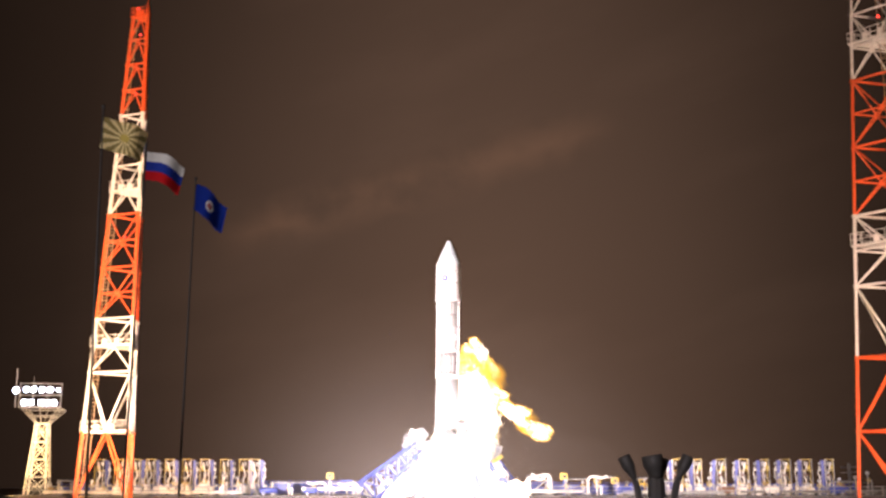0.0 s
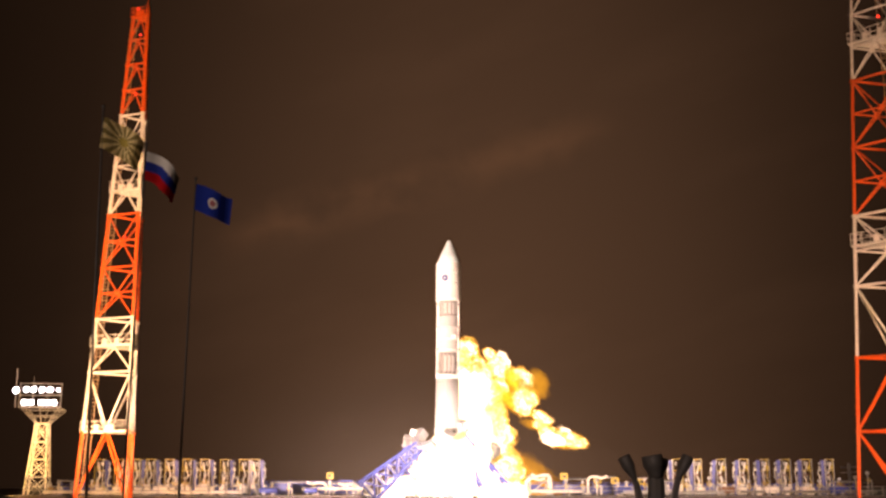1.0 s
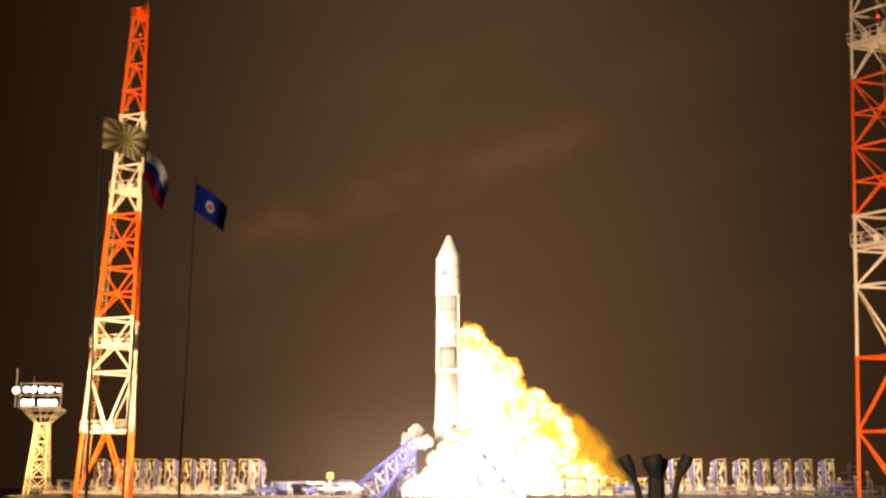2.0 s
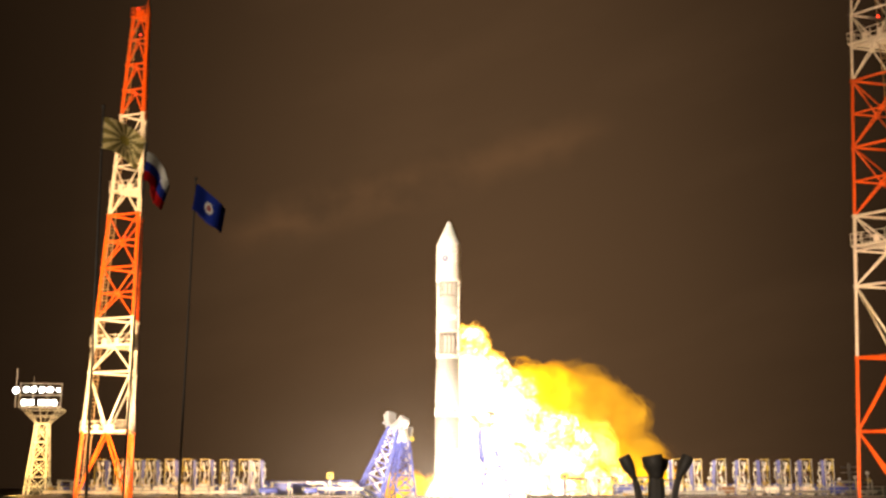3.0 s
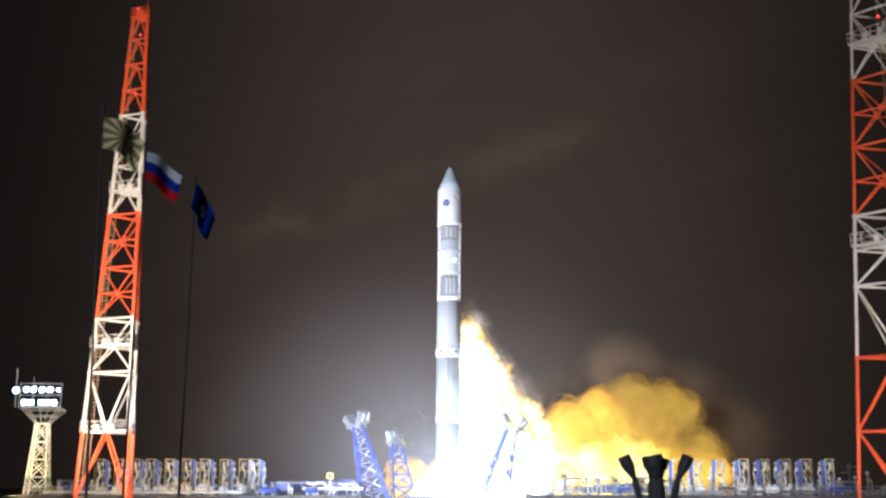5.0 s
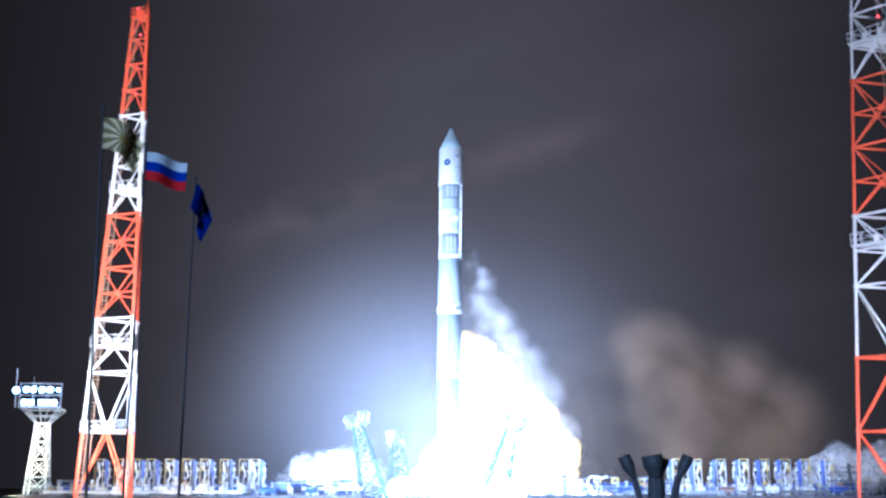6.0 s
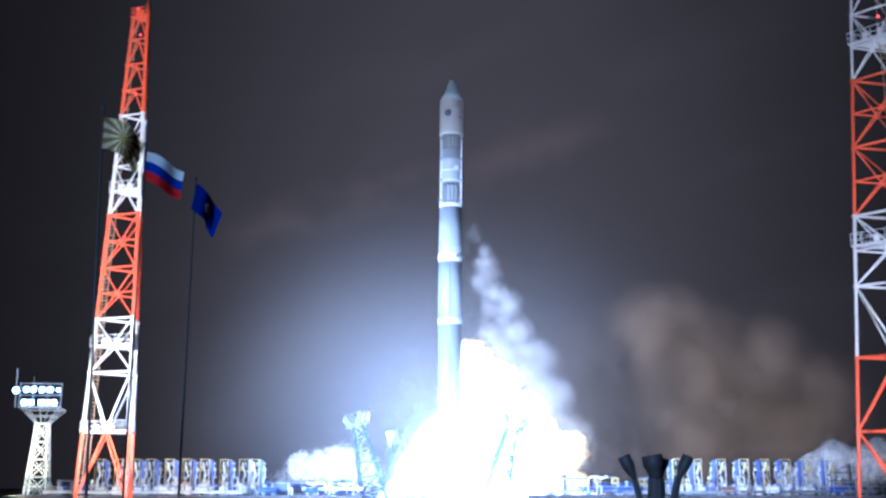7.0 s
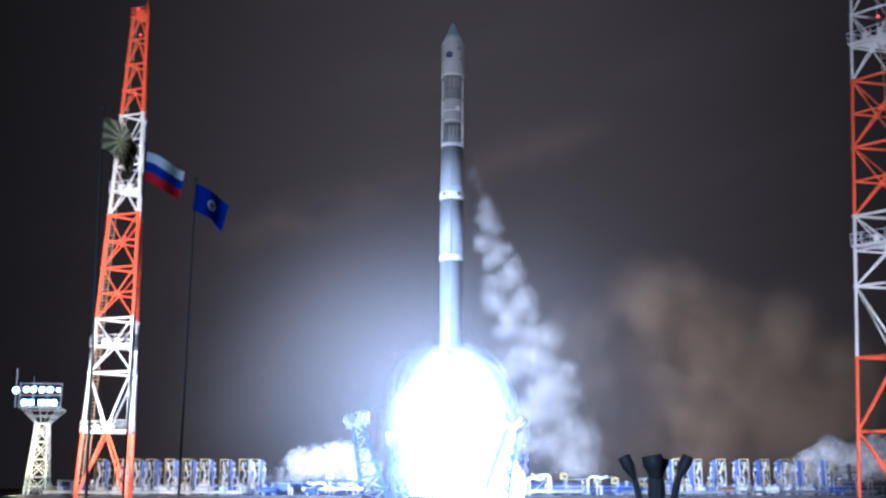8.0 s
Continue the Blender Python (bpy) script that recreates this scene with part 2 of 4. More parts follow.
def build_ground():
    bm = bmesh.new()
    radii = [5.2, 9, 16, 30, 60, 120, 260, 600, 1500, 4000]
    n = 64
    rings = [[bm.verts.new((PIT.x + r * math.cos(2 * math.pi * i / n), PIT.y + r * math.sin(2 * math.pi * i / n), 0)) for i in range(n)]
             for r in radii]
    for lo, hi in zip(rings, rings[1:]):
        for i in range(n):
            bm.faces.new((lo[i], hi[i], hi[(i + 1) % n], lo[(i + 1) % n]))
    me = bpy.data.meshes.new("ground")
    bm.to_mesh(me)
    bm.free()
    me.materials.append(GROUND)
    tagged(new("ground", me), "dark bare ground and concrete apron round the launch pit", "ground", kind="structure")
    bm = bmesh.new()
    wall = [[bm.verts.new((PIT.x + 5.2 * math.cos(2 * math.pi * i / n), PIT.y + 5.2 * math.sin(2 * math.pi * i / n), z)) for i in range(n)]
            for z in (0.35, -22)]
    for i in range(n):
        bm.faces.new((wall[0][i], wall[0][(i + 1) % n], wall[1][(i + 1) % n], wall[1][i]))
    bm.faces.new(wall[1])
    bmesh.ops.solidify(bm, geom=bm.faces[:], thickness=-0.5)
    me = bpy.data.meshes.new("pit_wall")
    bm.to_mesh(me)
    bm.free()
    me.materials.append(CONCRETE)
    tagged(new("pit_wall", me), "scorched concrete lining of the flame pit", "pit", kind="structure")
    for name, x0, x1 in (("deck_west", -48, -8.8), ("deck_east", 9.6, 52)):
        bm = bmesh.new()
        box(bm, x0, 117, 0.004, x1, 136, 0.42, 0.05)
        ob = part(name, bm, DECK, None)
        tagged(ob, "pale concrete service deck beside the launch pit", "deck", kind="structure")


build_ground()


# ---- lattice masts ----
def lattice_mast(x, y, turn, width, levels, bands, platforms, label, leg_r, brace_r, lamps, rising=(), plain_to=0.0, ladder=0.8):
    """Three-legged lattice mast. turn: heading of its first leg from the middle; width(z): side length; levels: heights of
    the ring beams; bands: (top height, material); plain_to: bays below it have one pair of braces, meeting at the top in the
    bays that rising names by their lower level, else at the foot."""
    mast = thing("lattice_mast", label, "mast", pose(x, y, 0), group="lightning masts beside the pad")

    def corner(i, z, grow=0.0):
        r, a = width(z) / 3 ** 0.5 + grow, radians(turn + 120 * i)
        return Vector((r * math.cos(a), r * math.sin(a), z))

    def paint_at(z):
        return next(m for top, m in bands if z < top)

    for z0, z1 in zip(levels, levels[1:]):
        mat = paint_at((z0 + z1) / 2)
        for i in range(3):
            bm = bmesh.new()
            tube(bm, corner(i, z0), corner(i, z1), leg_r, 8)
            tube(bm, corner(i, z1) - Vector((0, 0, 0.12)), corner(i, z1) + Vector((0, 0, 0.12)), leg_r * 1.5, 8)
            part("leg", bm, mat, mast)
        for i in range(3):
            j = (i + 1) % 3
            bm = bmesh.new()
            tube(bm, corner(i, z1), corner(j, z1), brace_r * 1.3)
            part("ring_beam", bm, mat, mast)
            bm = bmesh.new()
            zm = (z0 + z1) / 2
            mid = (corner(i, zm) + corner(j, zm)) / 2
            if z1 <= plain_to:
                low = z0 in rising
                foot = (corner(i, z1 if low else z0) + corner(j, z1 if low else z0)) / 2
                tube(bm, corner(i, z0 if low else z1), foot, brace_r * 1.2)
                tube(bm, corner(j, z0 if low else z1), foot, brace_r * 1.2)
            elif z1 - z0 > 4.5:
                for c in (corner(i, z0), corner(j, z0), corner(i, z1), corner(j, z1)):
                    tube(bm, c, mid, brace_r * 0.85)
                tube(bm, corner(i, zm), corner(j, zm), brace_r)
                bmesh.ops.create_cone(bm, cap_ends=True, segments=8, radius1=0.26, radius2=0.26, depth=0.3, matrix=Matrix.Translation(mid))
            else:
                tube(bm, corner(i, z0), (corner(i, z1) + corner(j, z1)) / 2, brace_r * 0.85)
                tube(bm, corner(j, z0), (corner(i, z1) + corner(j, z1)) / 2, brace_r * 0.85)
            part("bracing", bm, mat, mast)
    for z in platforms:
        mat = paint_at(z)
        bm = bmesh.new()
        lo, hi = [bm.verts.new(corner(i, z, 0.3) + Vector((0, 0, -0.1))) for i in range(3)], [bm.verts.new(corner(i, z, 0.3) + Vector((0, 0, 0.12))) for i in range(3)]
        bm.faces.new(lo[::-1]), bm.faces.new(hi)
        for i in range(3):
            bm.faces.new((lo[i], lo[(i + 1) % 3], hi[(i + 1) % 3], hi[i]))
        bmesh.ops.recalc_face_normals(bm, faces=bm.faces[:])
        deck = part("platform", bm, mat, mast)
        bm = bmesh.new()
        for i in range(3):
            a, b = corner(i, z, 0.3), corner((i + 1) % 3, z, 0.3)
            for up in (0.55, 1.1):
                tube(bm, a + Vector((0, 0, up)), b + Vector((0, 0, up)), 0.035, 5)
            for k in range(7):
                q = a.lerp(b, k / 7)
                tube(bm, q, q + Vector((0, 0, 1.1)), 0.03, 5)
        part("railing", bm, mat, deck)
        for k in (0.3, 0.62):
            q = corner(0, z).lerp(corner(1, z), k)
            bm = bmesh.new()
            box(bm, q.x - 0.22, q.y - 0.1, z + 0.12, q.x + 0.22, q.y + 0.25, z + 0.75, 0.04)
            part("equipment_box", bm, mat, deck)
    # caged ladder inside the first leg
    bm = bmesh.new()
    top = levels[-1]

    def rail(z, s):
        c = corner(0, z)
        return Vector((c.x * ladder + s, c.y * 0.5, z))
    for s in (-0.25, 0.25):
        tube(bm, rail(0, s), rail(top, s), 0.045, 5)
    z = 0.3
    while z < top:
        tube(bm, rail(z, -0.25), rail(z, 0.25), 0.03, 4)
        if int(z / 0.4) % 3 == 0:
            a, b = rail(z, -0.42), rail(z, 0.42)
            tube(bm, a + Vector((0, -0.35, 0)), b + Vector((0, -0.35, 0)), 0.03, 4)
            tube(bm, a, a + Vector((0, -0.35, 0)), 0.03, 4)
            tube(bm, b, b + Vector((0, -0.35, 0)), 0.03, 4)
        z += 0.4
    part("caged_ladder", bm, RUST, mast)
    for z, side in lamps:
        bm = bmesh.new()
        bmesh.ops.create_icosphere(bm, subdivisions=2, radius=0.14, matrix=Matrix.Translation((side * width(z) / 2, -0.3 * width(z), z)))
        part("warning_light", bm, RED_LAMP, mast, "small red obstruction light, lit")
    bm = bmesh.new()
    tube(bm, (width(top) * 0.25, 0, top), (width(top) * 0.25, 0, top + 7), 0.12, 8, 0.03)
    part("lightning_rod", bm, mat, mast)
    return mast


L_LEVELS = [0, 6.86, 13.0, 18.7, 24.25, 30.1, 35.7, 41.6, 44.6, 47.65, 50.7, 53.5]
lattice_mast(-34.24, 110.4, 191, lambda z: 6.06 - 0.0786 * z, L_LEVELS, [(6.8, RED), (18.6, WHITE), (30.0, RED), (41.5, WHITE), (99, RED)],
             [6.86, 15.8, 32.8, 53.5], "tall red and white lattice lightning mast, floodlit from below", 0.19, 0.085,
             [(27.5, 0.0), (44, 0.0), (51.2, 0.0), (54.4, -0.5)], (0,), 13.1)
R_LEVELS = [0, 5.8, 11.94, 18.06, 24.27, 30.5, 36.7, 43.0, 49.2, 55]
lattice_mast(39.24, 87.0, 164, lambda z: 8.95 - 0.115 * z, R_LEVELS, [(11.9, RED), (24.2, WHITE), (36.6, RED), (99, WHITE)],
             [21.6, 40.2], "tall red and white lattice lightning mast with railed platforms", 0.14, 0.09, [(42.0, -0.3)], (5.8,), 18.1, -0.1)


# ---- floodlight tower ----
def floodlight_tower():
    tower = thing("floodlight_tower", "lattice floodlight tower with two rows of lit lamps", "light tower", pose(-49.25, 130, 0, 0, 0, 8))
    half = lambda z: 1.3 - 0.068 * z

    def corner(i, z, h=None):
        h = half(z) if h is None else h
        return Vector(((-h, h, h, -h)[i], (-h, -h, h, h)[i], z))
    zs = [0, 2.5, 4.6, 6.7, 8.9]
    for z0, z1 in zip(zs, zs[1:]):
        mat = STEEL if z0 < 2 else CREAM
        for i in range(4):
            j = (i + 1) % 4
            bm = bmesh.new()
            tube(bm, corner(i, z0), corner(i, z1), 0.1)
            part("leg", bm, mat, tower)
            bm = bmesh.new()
            tube(bm, corner(i, z0), corner(j, z1), 0.055)
            tube(bm, corner(j, z0), corner(i, z1), 0.055)
            tube(bm, corner(i, z1), corner(j, z1), 0.065)
            part("bracing", bm, mat, tower)
    for i in range(4):
        j = (i + 1) % 4
        for a, b, r in ((corner(i, 8.9), corner(i, 10.7, 2.2), 0.08), (corner(i, 9.8, 1.46), corner(j, 9.8, 1.46), 0.05),
                        ((corner(i, 8.9) + corner(j, 8.9)) / 2, (corner(i, 10.7, 2.2) + corner(j, 10.7, 2.2)) / 2, 0.06),
                        (corner(i, 10.7, 2.2), corner(j, 10.7, 2.2), 0.07)):
            bm = bmesh.new()
            tube(bm, a, b, r)
            part("bracket", bm, STEEL, tower)
    bm = bmesh.new()
    for x in (-2.4, -0.8, 0.8, 2.4):
        tube(bm, (x, -2.3, 10.7), (x, -2.3, 13.7), 0.08)
    for z in (10.8, 12.2, 13.6):
        tube(bm, (-2.4, -2.3, z), (2.4, -2.3, z), 0.08)
    tube(bm, (-2.9, -2.0, 10.7), (-3.0, -2.0, 15.4), 0.05)
    tube(bm, (-1.2, -1.0, 10.7), (-1.2, -1.0, 14.6), 0.05)
    part("lamp_frame", bm, STEEL, tower)
    for z, spots in ((11.3, (-1.78, -1.02, 0.2, 0.92, 1.68)), (12.85, (-1.62, -0.82, 0.16, 1.1, 2.05))):
        for x in spots:
            w = 0.2 if x > 2 else 0.36
            bm = bmesh.new()
            box(bm, x - w, -2.5, z - 0.34, x + w, -2.1, z + 0.36, 0.04)
            hood = part("lamp_housing", bm, DARK, tower)
            bm = bmesh.new()
            bmesh.ops.create_cone(bm, cap_ends=True, segments=20, radius1=w * 0.98, radius2=w * 0.9, depth=0.06, matrix=pose(x, -2.53, z, 90))
            part("lamp_glass", bm, LAMP_ON, hood, "lit bluish white lamp glass")
            bm = bmesh.new()
            tube(bm, (x, -2.2, z - 0.34), (x, -2.3, z - 0.58), 0.05)
            part("yoke", bm, STEEL, hood)
    bm = bmesh.new()
    bmesh.ops.create_icosphere(bm, subdivisions=2, radius=0.38, matrix=Matrix.Translation((-2.95, -2.1, 12.8)))
    part("side_lamp", bm, LAMP_ON, tower, "single lit lamp at the frame's side")


floodlight_tower()


# ---- rocket: nose tip at the origin, body hanging below it ----
def build_rocket():
    rocket = thing("rocket", "white and grey rocket with a round blue emblem, lifting off", "rocket")

    def ring(name, mat, profile, label=""):
        bm = bmesh.new()
        lathe(bm, profile)
        return part(name, bm, mat, rocket, label)
    ring("nose_cone", R_NOSE, [(1.47, -3.05), (0.98, -1.9), (0.42, -0.55), (0.36, -0.3), (0.24, -0.12), (0.08, -0.02)], "grey pointed nose cone")
    fairing = ring("fairing", R_WHITE, [(1.45, -7.75), (1.53, -7.6), (1.53, -7.3), (1.5, -7.2), (1.5, -3.1), (1.48, -3.06)], "white payload fairing")
    bm = bmesh.new()
    bmesh.ops.create_cone(bm, cap_ends=True, segments=32, radius1=0.42, radius2=0.42, depth=0.06,
                          matrix=pose(-0.45, -1.44, -5.0, 90, 0, -17))
    emblem = part("emblem", bm, EMBLEM, fairing, "round dark blue emblem")
    bm = bmesh.new()
    bmesh.ops.create_cone(bm, cap_ends=True, segments=24, radius1=0.13, radius2=0.13, depth=0.09, matrix=pose(-0.45, -1.445, -5.0, 90, 0, -17))
    part("emblem_centre", bm, R_NOSE, emblem)
    bm = bmesh.new()
    box(bm, 0.45, -1.45, -4.35, 1.1, -1.0, -3.95, 0.05)
    part("access_panel", bm, R_GREY, fairing)
    bm = bmesh.new()
    box(bm, 0.75, -1.36, -5.65, 1.15, -0.95, -5.45, 0.04)
    part("access_panel", bm, R_GREY, fairing)
    skirt = ring("lower_skirt", R_DARK, [(1.33, -9.6), (1.36, -9.5), (1.36, -7.9), (1.44, -7.76)], "dark ribbed adapter below the fairing")
    for k in range(28):
        a = 2 * math.pi * k / 28
        bm = bmesh.new()
        box(bm, 1.35, -0.05, -9.45, 1.43, 0.05, -7.9)
        bmesh.ops.rotate(bm, verts=bm.verts, matrix=Matrix.Rotation(a, 3, "Z"))
        part("rib", bm, R_GREY, skirt)
    ring("upper_tank", R_FROST, [(1.33, -14.0), (1.37, -13.9), (1.37, -11.1), (1.41, -11.05), (1.41, -10.8), (1.37, -10.75), (1.37, -9.7), (1.33, -9.61)], "pale second stage tank")
    inter = ring("interstage", R_DARK, [(1.3, -16.6), (1.3, -14.0)], "dark open interstage truss")
    for k in range(16):
        a, b = 2 * math.pi * k / 16, 2 * math.pi * (k + 1) / 16
        bm = bmesh.new()
        for s, e in ((a, b), (b, a)):
            tube(bm, (1.37 * math.cos(s), 1.37 * math.sin(s), -16.55), (1.37 * math.cos(e), 1.37 * math.sin(e), -14.05), 0.045, 5)
        part("strut", bm, R_STRUT, inter)
    ring("stage_band", R_WHITE, [(1.36, -17.05), (1.42, -17.0), (1.42, -16.65), (1.36, -16.6)], "white band between the stages")
    ring("upper_first_stage", R_FROST, [(1.48, -22.9), (1.46, -22.0), (1.38, -17.06)], "frosted first stage tank")
    mid = ring("vent_band", R_WHITE, [(1.45, -23.9), (1.53, -23.6), (1.53, -23.0), (1.48, -22.91)], "white band with small dark vents")
    for a in (-127, -58, 20, 110):
        bm = bmesh.new()
        c, s = math.cos(radians(a)), math.sin(radians(a))
        bmesh.ops.create_cone(bm, cap_ends=True, segments=16, radius1=0.2, radius2=0.16, depth=0.3,
                              matrix=Matrix.Translation((1.5 * c, 1.5 * s, -23.3)) @ Vector((c, s, 0)).to_track_quat("Z", "Y").to_matrix().to_4x4())
        part("vent", bm, DARK, mid)
    ring("lower_tank", R_GREY, [(1.45, -30.9), (1.45, -23.91)], "frosted lower first stage tank")
    ring("white_band", R_WHITE, [(1.42, -31.6), (1.48, -31.55), (1.48, -31.0), (1.45, -30.91)], "bright white ring")
    ring("engine_section", R_GREY, [(1.3, -42.6), (1.33, -42.5), (1.42, -31.61)], "grey engine section")
    bm = bmesh.new()
    lathe(bm, [(0.95, -44.2), (0.7, -43.4), (0.45, -42.6)])
    part("engine_nozzle", bm, DARK, rocket)
    bm = bmesh.new()
    tube(bm, (-0.08, -1.44, -17.1), (-0.08, -1.5, -42.0), 0.07)
    part("cable_duct", bm, R_GREY, rocket, "slim cable duct down the first stage")
    for a in (-152, -28):
        c, t = math.cos(radians(a)), math.sin(radians(a))
        bm = bmesh.new()
        box(bm, -0.11, -0.12, -16.7, 0.11, 0.12, -7.7, 0.03)
        bm.transform(pose(1.42 * c, 1.42 * t, 0, 0, 0, a))
        duct = part("side_duct", bm, R_WHITE, rocket, "white side duct along the upper stage")
        for z in (-8.2, -10.9, -13.6, -16.2):
            bm = bmesh.new()
            box(bm, -0.17, -0.2, z - 0.16, 0.17, 0.2, z + 0.16, 0.04)
            bm.transform(pose(1.44 * c, 1.44 * t, 0, 0, 0, a))
            part("clamp", bm, R_GREY, duct)
    # open bays with pale tanks behind dark frames
    for z0, z1, r, parent, mat in ((-9.35, -8.05, 1.4, skirt, R_FROST), (-16.3, -14.4, 1.38, inter, R_FROST)):
        for a in (-104, -84, -64):
            bm = bmesh.new()
            box(bm, -0.13, -0.05, z0, 0.13, 0.05, z1, 0.03)
            bm.transform(pose(r * math.cos(radians(a)), r * math.sin(radians(a)), 0, 0, 0, a + 90))
            part("pressure_bottle", bm, mat, parent)
    for z in (-13.7, -12.4):
        bm = bmesh.new()
        lathe(bm, [(1.365, z - 0.07), (1.395, z - 0.05), (1.395, z + 0.05), (1.365, z + 0.07)])
        part("weld_band", bm, R_WHITE, rocket)
    bm = bmesh.new()
    box(bm, 0.35, -1.44, -12.3, 0.95, -1.1, -11.9, 0.04)
    part("access_panel", bm, R_WHITE, rocket)
    bm = bmesh.new()
    box(bm, -0.16, -1.53, -30.8, 0.06, -1.38, -24.0, 0.03)
    part("cable_tray", bm, R_DARK, rocket, "dark cable tray down the lower tank")
    return rocket


rocket = build_rocket()

# time, shift to the east, height of the nose tip
FLIGHT = [(0.0, 0.0, 30.9), (0.5, 0.0, 30.9), (1.0, 0.0, 30.93), (1.5, 0.0, 31.1), (2.0, 0.0, 31.6), (2.5, 0.0, 32.35), (3.0, 0.02, 33.3),
          (3.5, 0.04, 34.6), (4.0, 0.08, 36.15), (4.5, 0.12, 38.05), (5.0, 0.18, 40.3), (5.5, 0.24, 42.75), (6.0, 0.32, 45.5), (6.5, 0.36, 48.6),
          (7.0, 0.42, 52.0), (7.5, 0.5, 55.75), (8.0, 0.6, 59.8)]


# ---- service arms round the rocket ----
def service_arm():
    """Blue lattice arm with a cradle head, pivot at the origin, standing upright."""
    arm = thing("launch_support", "blue lattice launch support arm with a yellow-edged cradle head, swinging away", "launch support", group="support arms round the rocket")
    H = 8.2

    def corner(i, z):
        hx, hy = 1.3 - 0.105 * z, 1.4 - 0.12 * z
        return Vector(((-hx, hx, hx, -hx)[i], (-hy, -hy, hy, hy)[i], z))
    zs = [-1.9, -0.4, 1.3, 3.0, 4.6, 6.0, 7.2]
    for i in range(4):
        bm = bmesh.new()
        tube(bm, corner(i, zs[0]), corner(i, zs[-1]), 0.13, 8)
        part("chord", bm, BLUE, arm)
    for z0, z1 in zip(zs, zs[1:]):
        for i in range(4):
            j = (i + 1) % 4
            bm = bmesh.new()
            tube(bm, corner(i, z0), corner(j, z1), 0.09)
            tube(bm, corner(j, z0), corner(i, z1), 0.09)
            tube(bm, corner(i, z1), corner(j, z1), 0.1)
            part("lacing", bm, CREAM if i == 0 else BLUE, arm)
    bm = bmesh.new()
    for i, z in enumerate(zs[1:-1]):
        box(bm, -0.6, -0.5, z - 0.05, 0.6, 0.5, z + 0.05)
        tube(bm, (0.45, -0.55, z), (0.45, -0.55, z + 0.9), 0.14)
    part("hydraulic_fittings", bm, CREAM, arm)
    turn = Matrix.Rotation(radians(52), 3, "Z")

    def turned(name, bm, mat, parent, label):
        bmesh.ops.rotate(bm, verts=bm.verts, matrix=turn)
        return part(name, bm, mat, parent, label)
    bm = bmesh.new()
    box(bm, -0.7, -0.8, 6.9, 0.7, 0.8, 7.35, 0.1)
    head = turned("cradle_head", bm, STEEL, arm, "grey steel cradle head")
    bm = bmesh.new()
    box(bm, -0.85, -1.2, 7.2, 0.85, 1.2, 7.5, 0.06)
    turned("saddle", bm, STEEL, head, "grey steel saddle plate")
    bm = bmesh.new()
    box(bm, -0.95, -1.25, 7.1, -0.86, 0.2, 7.65, 0.03)
    turned("edge_plate", bm, YELLOW, head, "yellow edge plate")
    for s in (-1, 1):
        bm = bmesh.new()
        vs = [bm.verts.new((x, s * y, z)) for x in (-0.75, 0.7) for y, z in ((0.1, 7.5), (1.15, 7.5), (1.55, 8.5), (1.05, 8.85), (0.7, 8.1))]
        bm.faces.new(vs[:5]), bm.faces.new(vs[5:][::-1])
        for k in range(5):
            bm.faces.new((vs[k], vs[5 + k], vs[5 + (k + 1) % 5], vs[(k + 1) % 5]))
        bmesh.ops.recalc_face_normals(bm, faces=bm.faces[:])
        bmesh.ops.bevel(bm, geom=bm.edges[:], offset=0.05, segments=1, affect="EDGES")
        claw = turned("claw", bm, STEEL, head, "grey steel claw")
        for x in (-0.45, 0.4):
            bm = bmesh.new()
            tube(bm, (x, s * 1.2, 7.5), (x, s * 1.75, 8.3), 0.1, 8)
            turned("ram", bm, CREAM, head, "pale hydraulic ram")
    return arm


# place of the pivot, direction in which the arm falls away, lean towards the rocket, lean at rest
ARMS = [(-8.1, 122.5, 176, 49, -14, 1.2), (-5.0, 130, 112, 26, -20, -0.3), (6.0, 122.5, 10, 35, -16, 1.0), (8.4, 129, 55, 42, -20, -0.9)]
arm0 = service_arm()
arms = [arm0] + [copy_thing(arm0, pose(0, 0, 0)) for _ in ARMS[1:]]


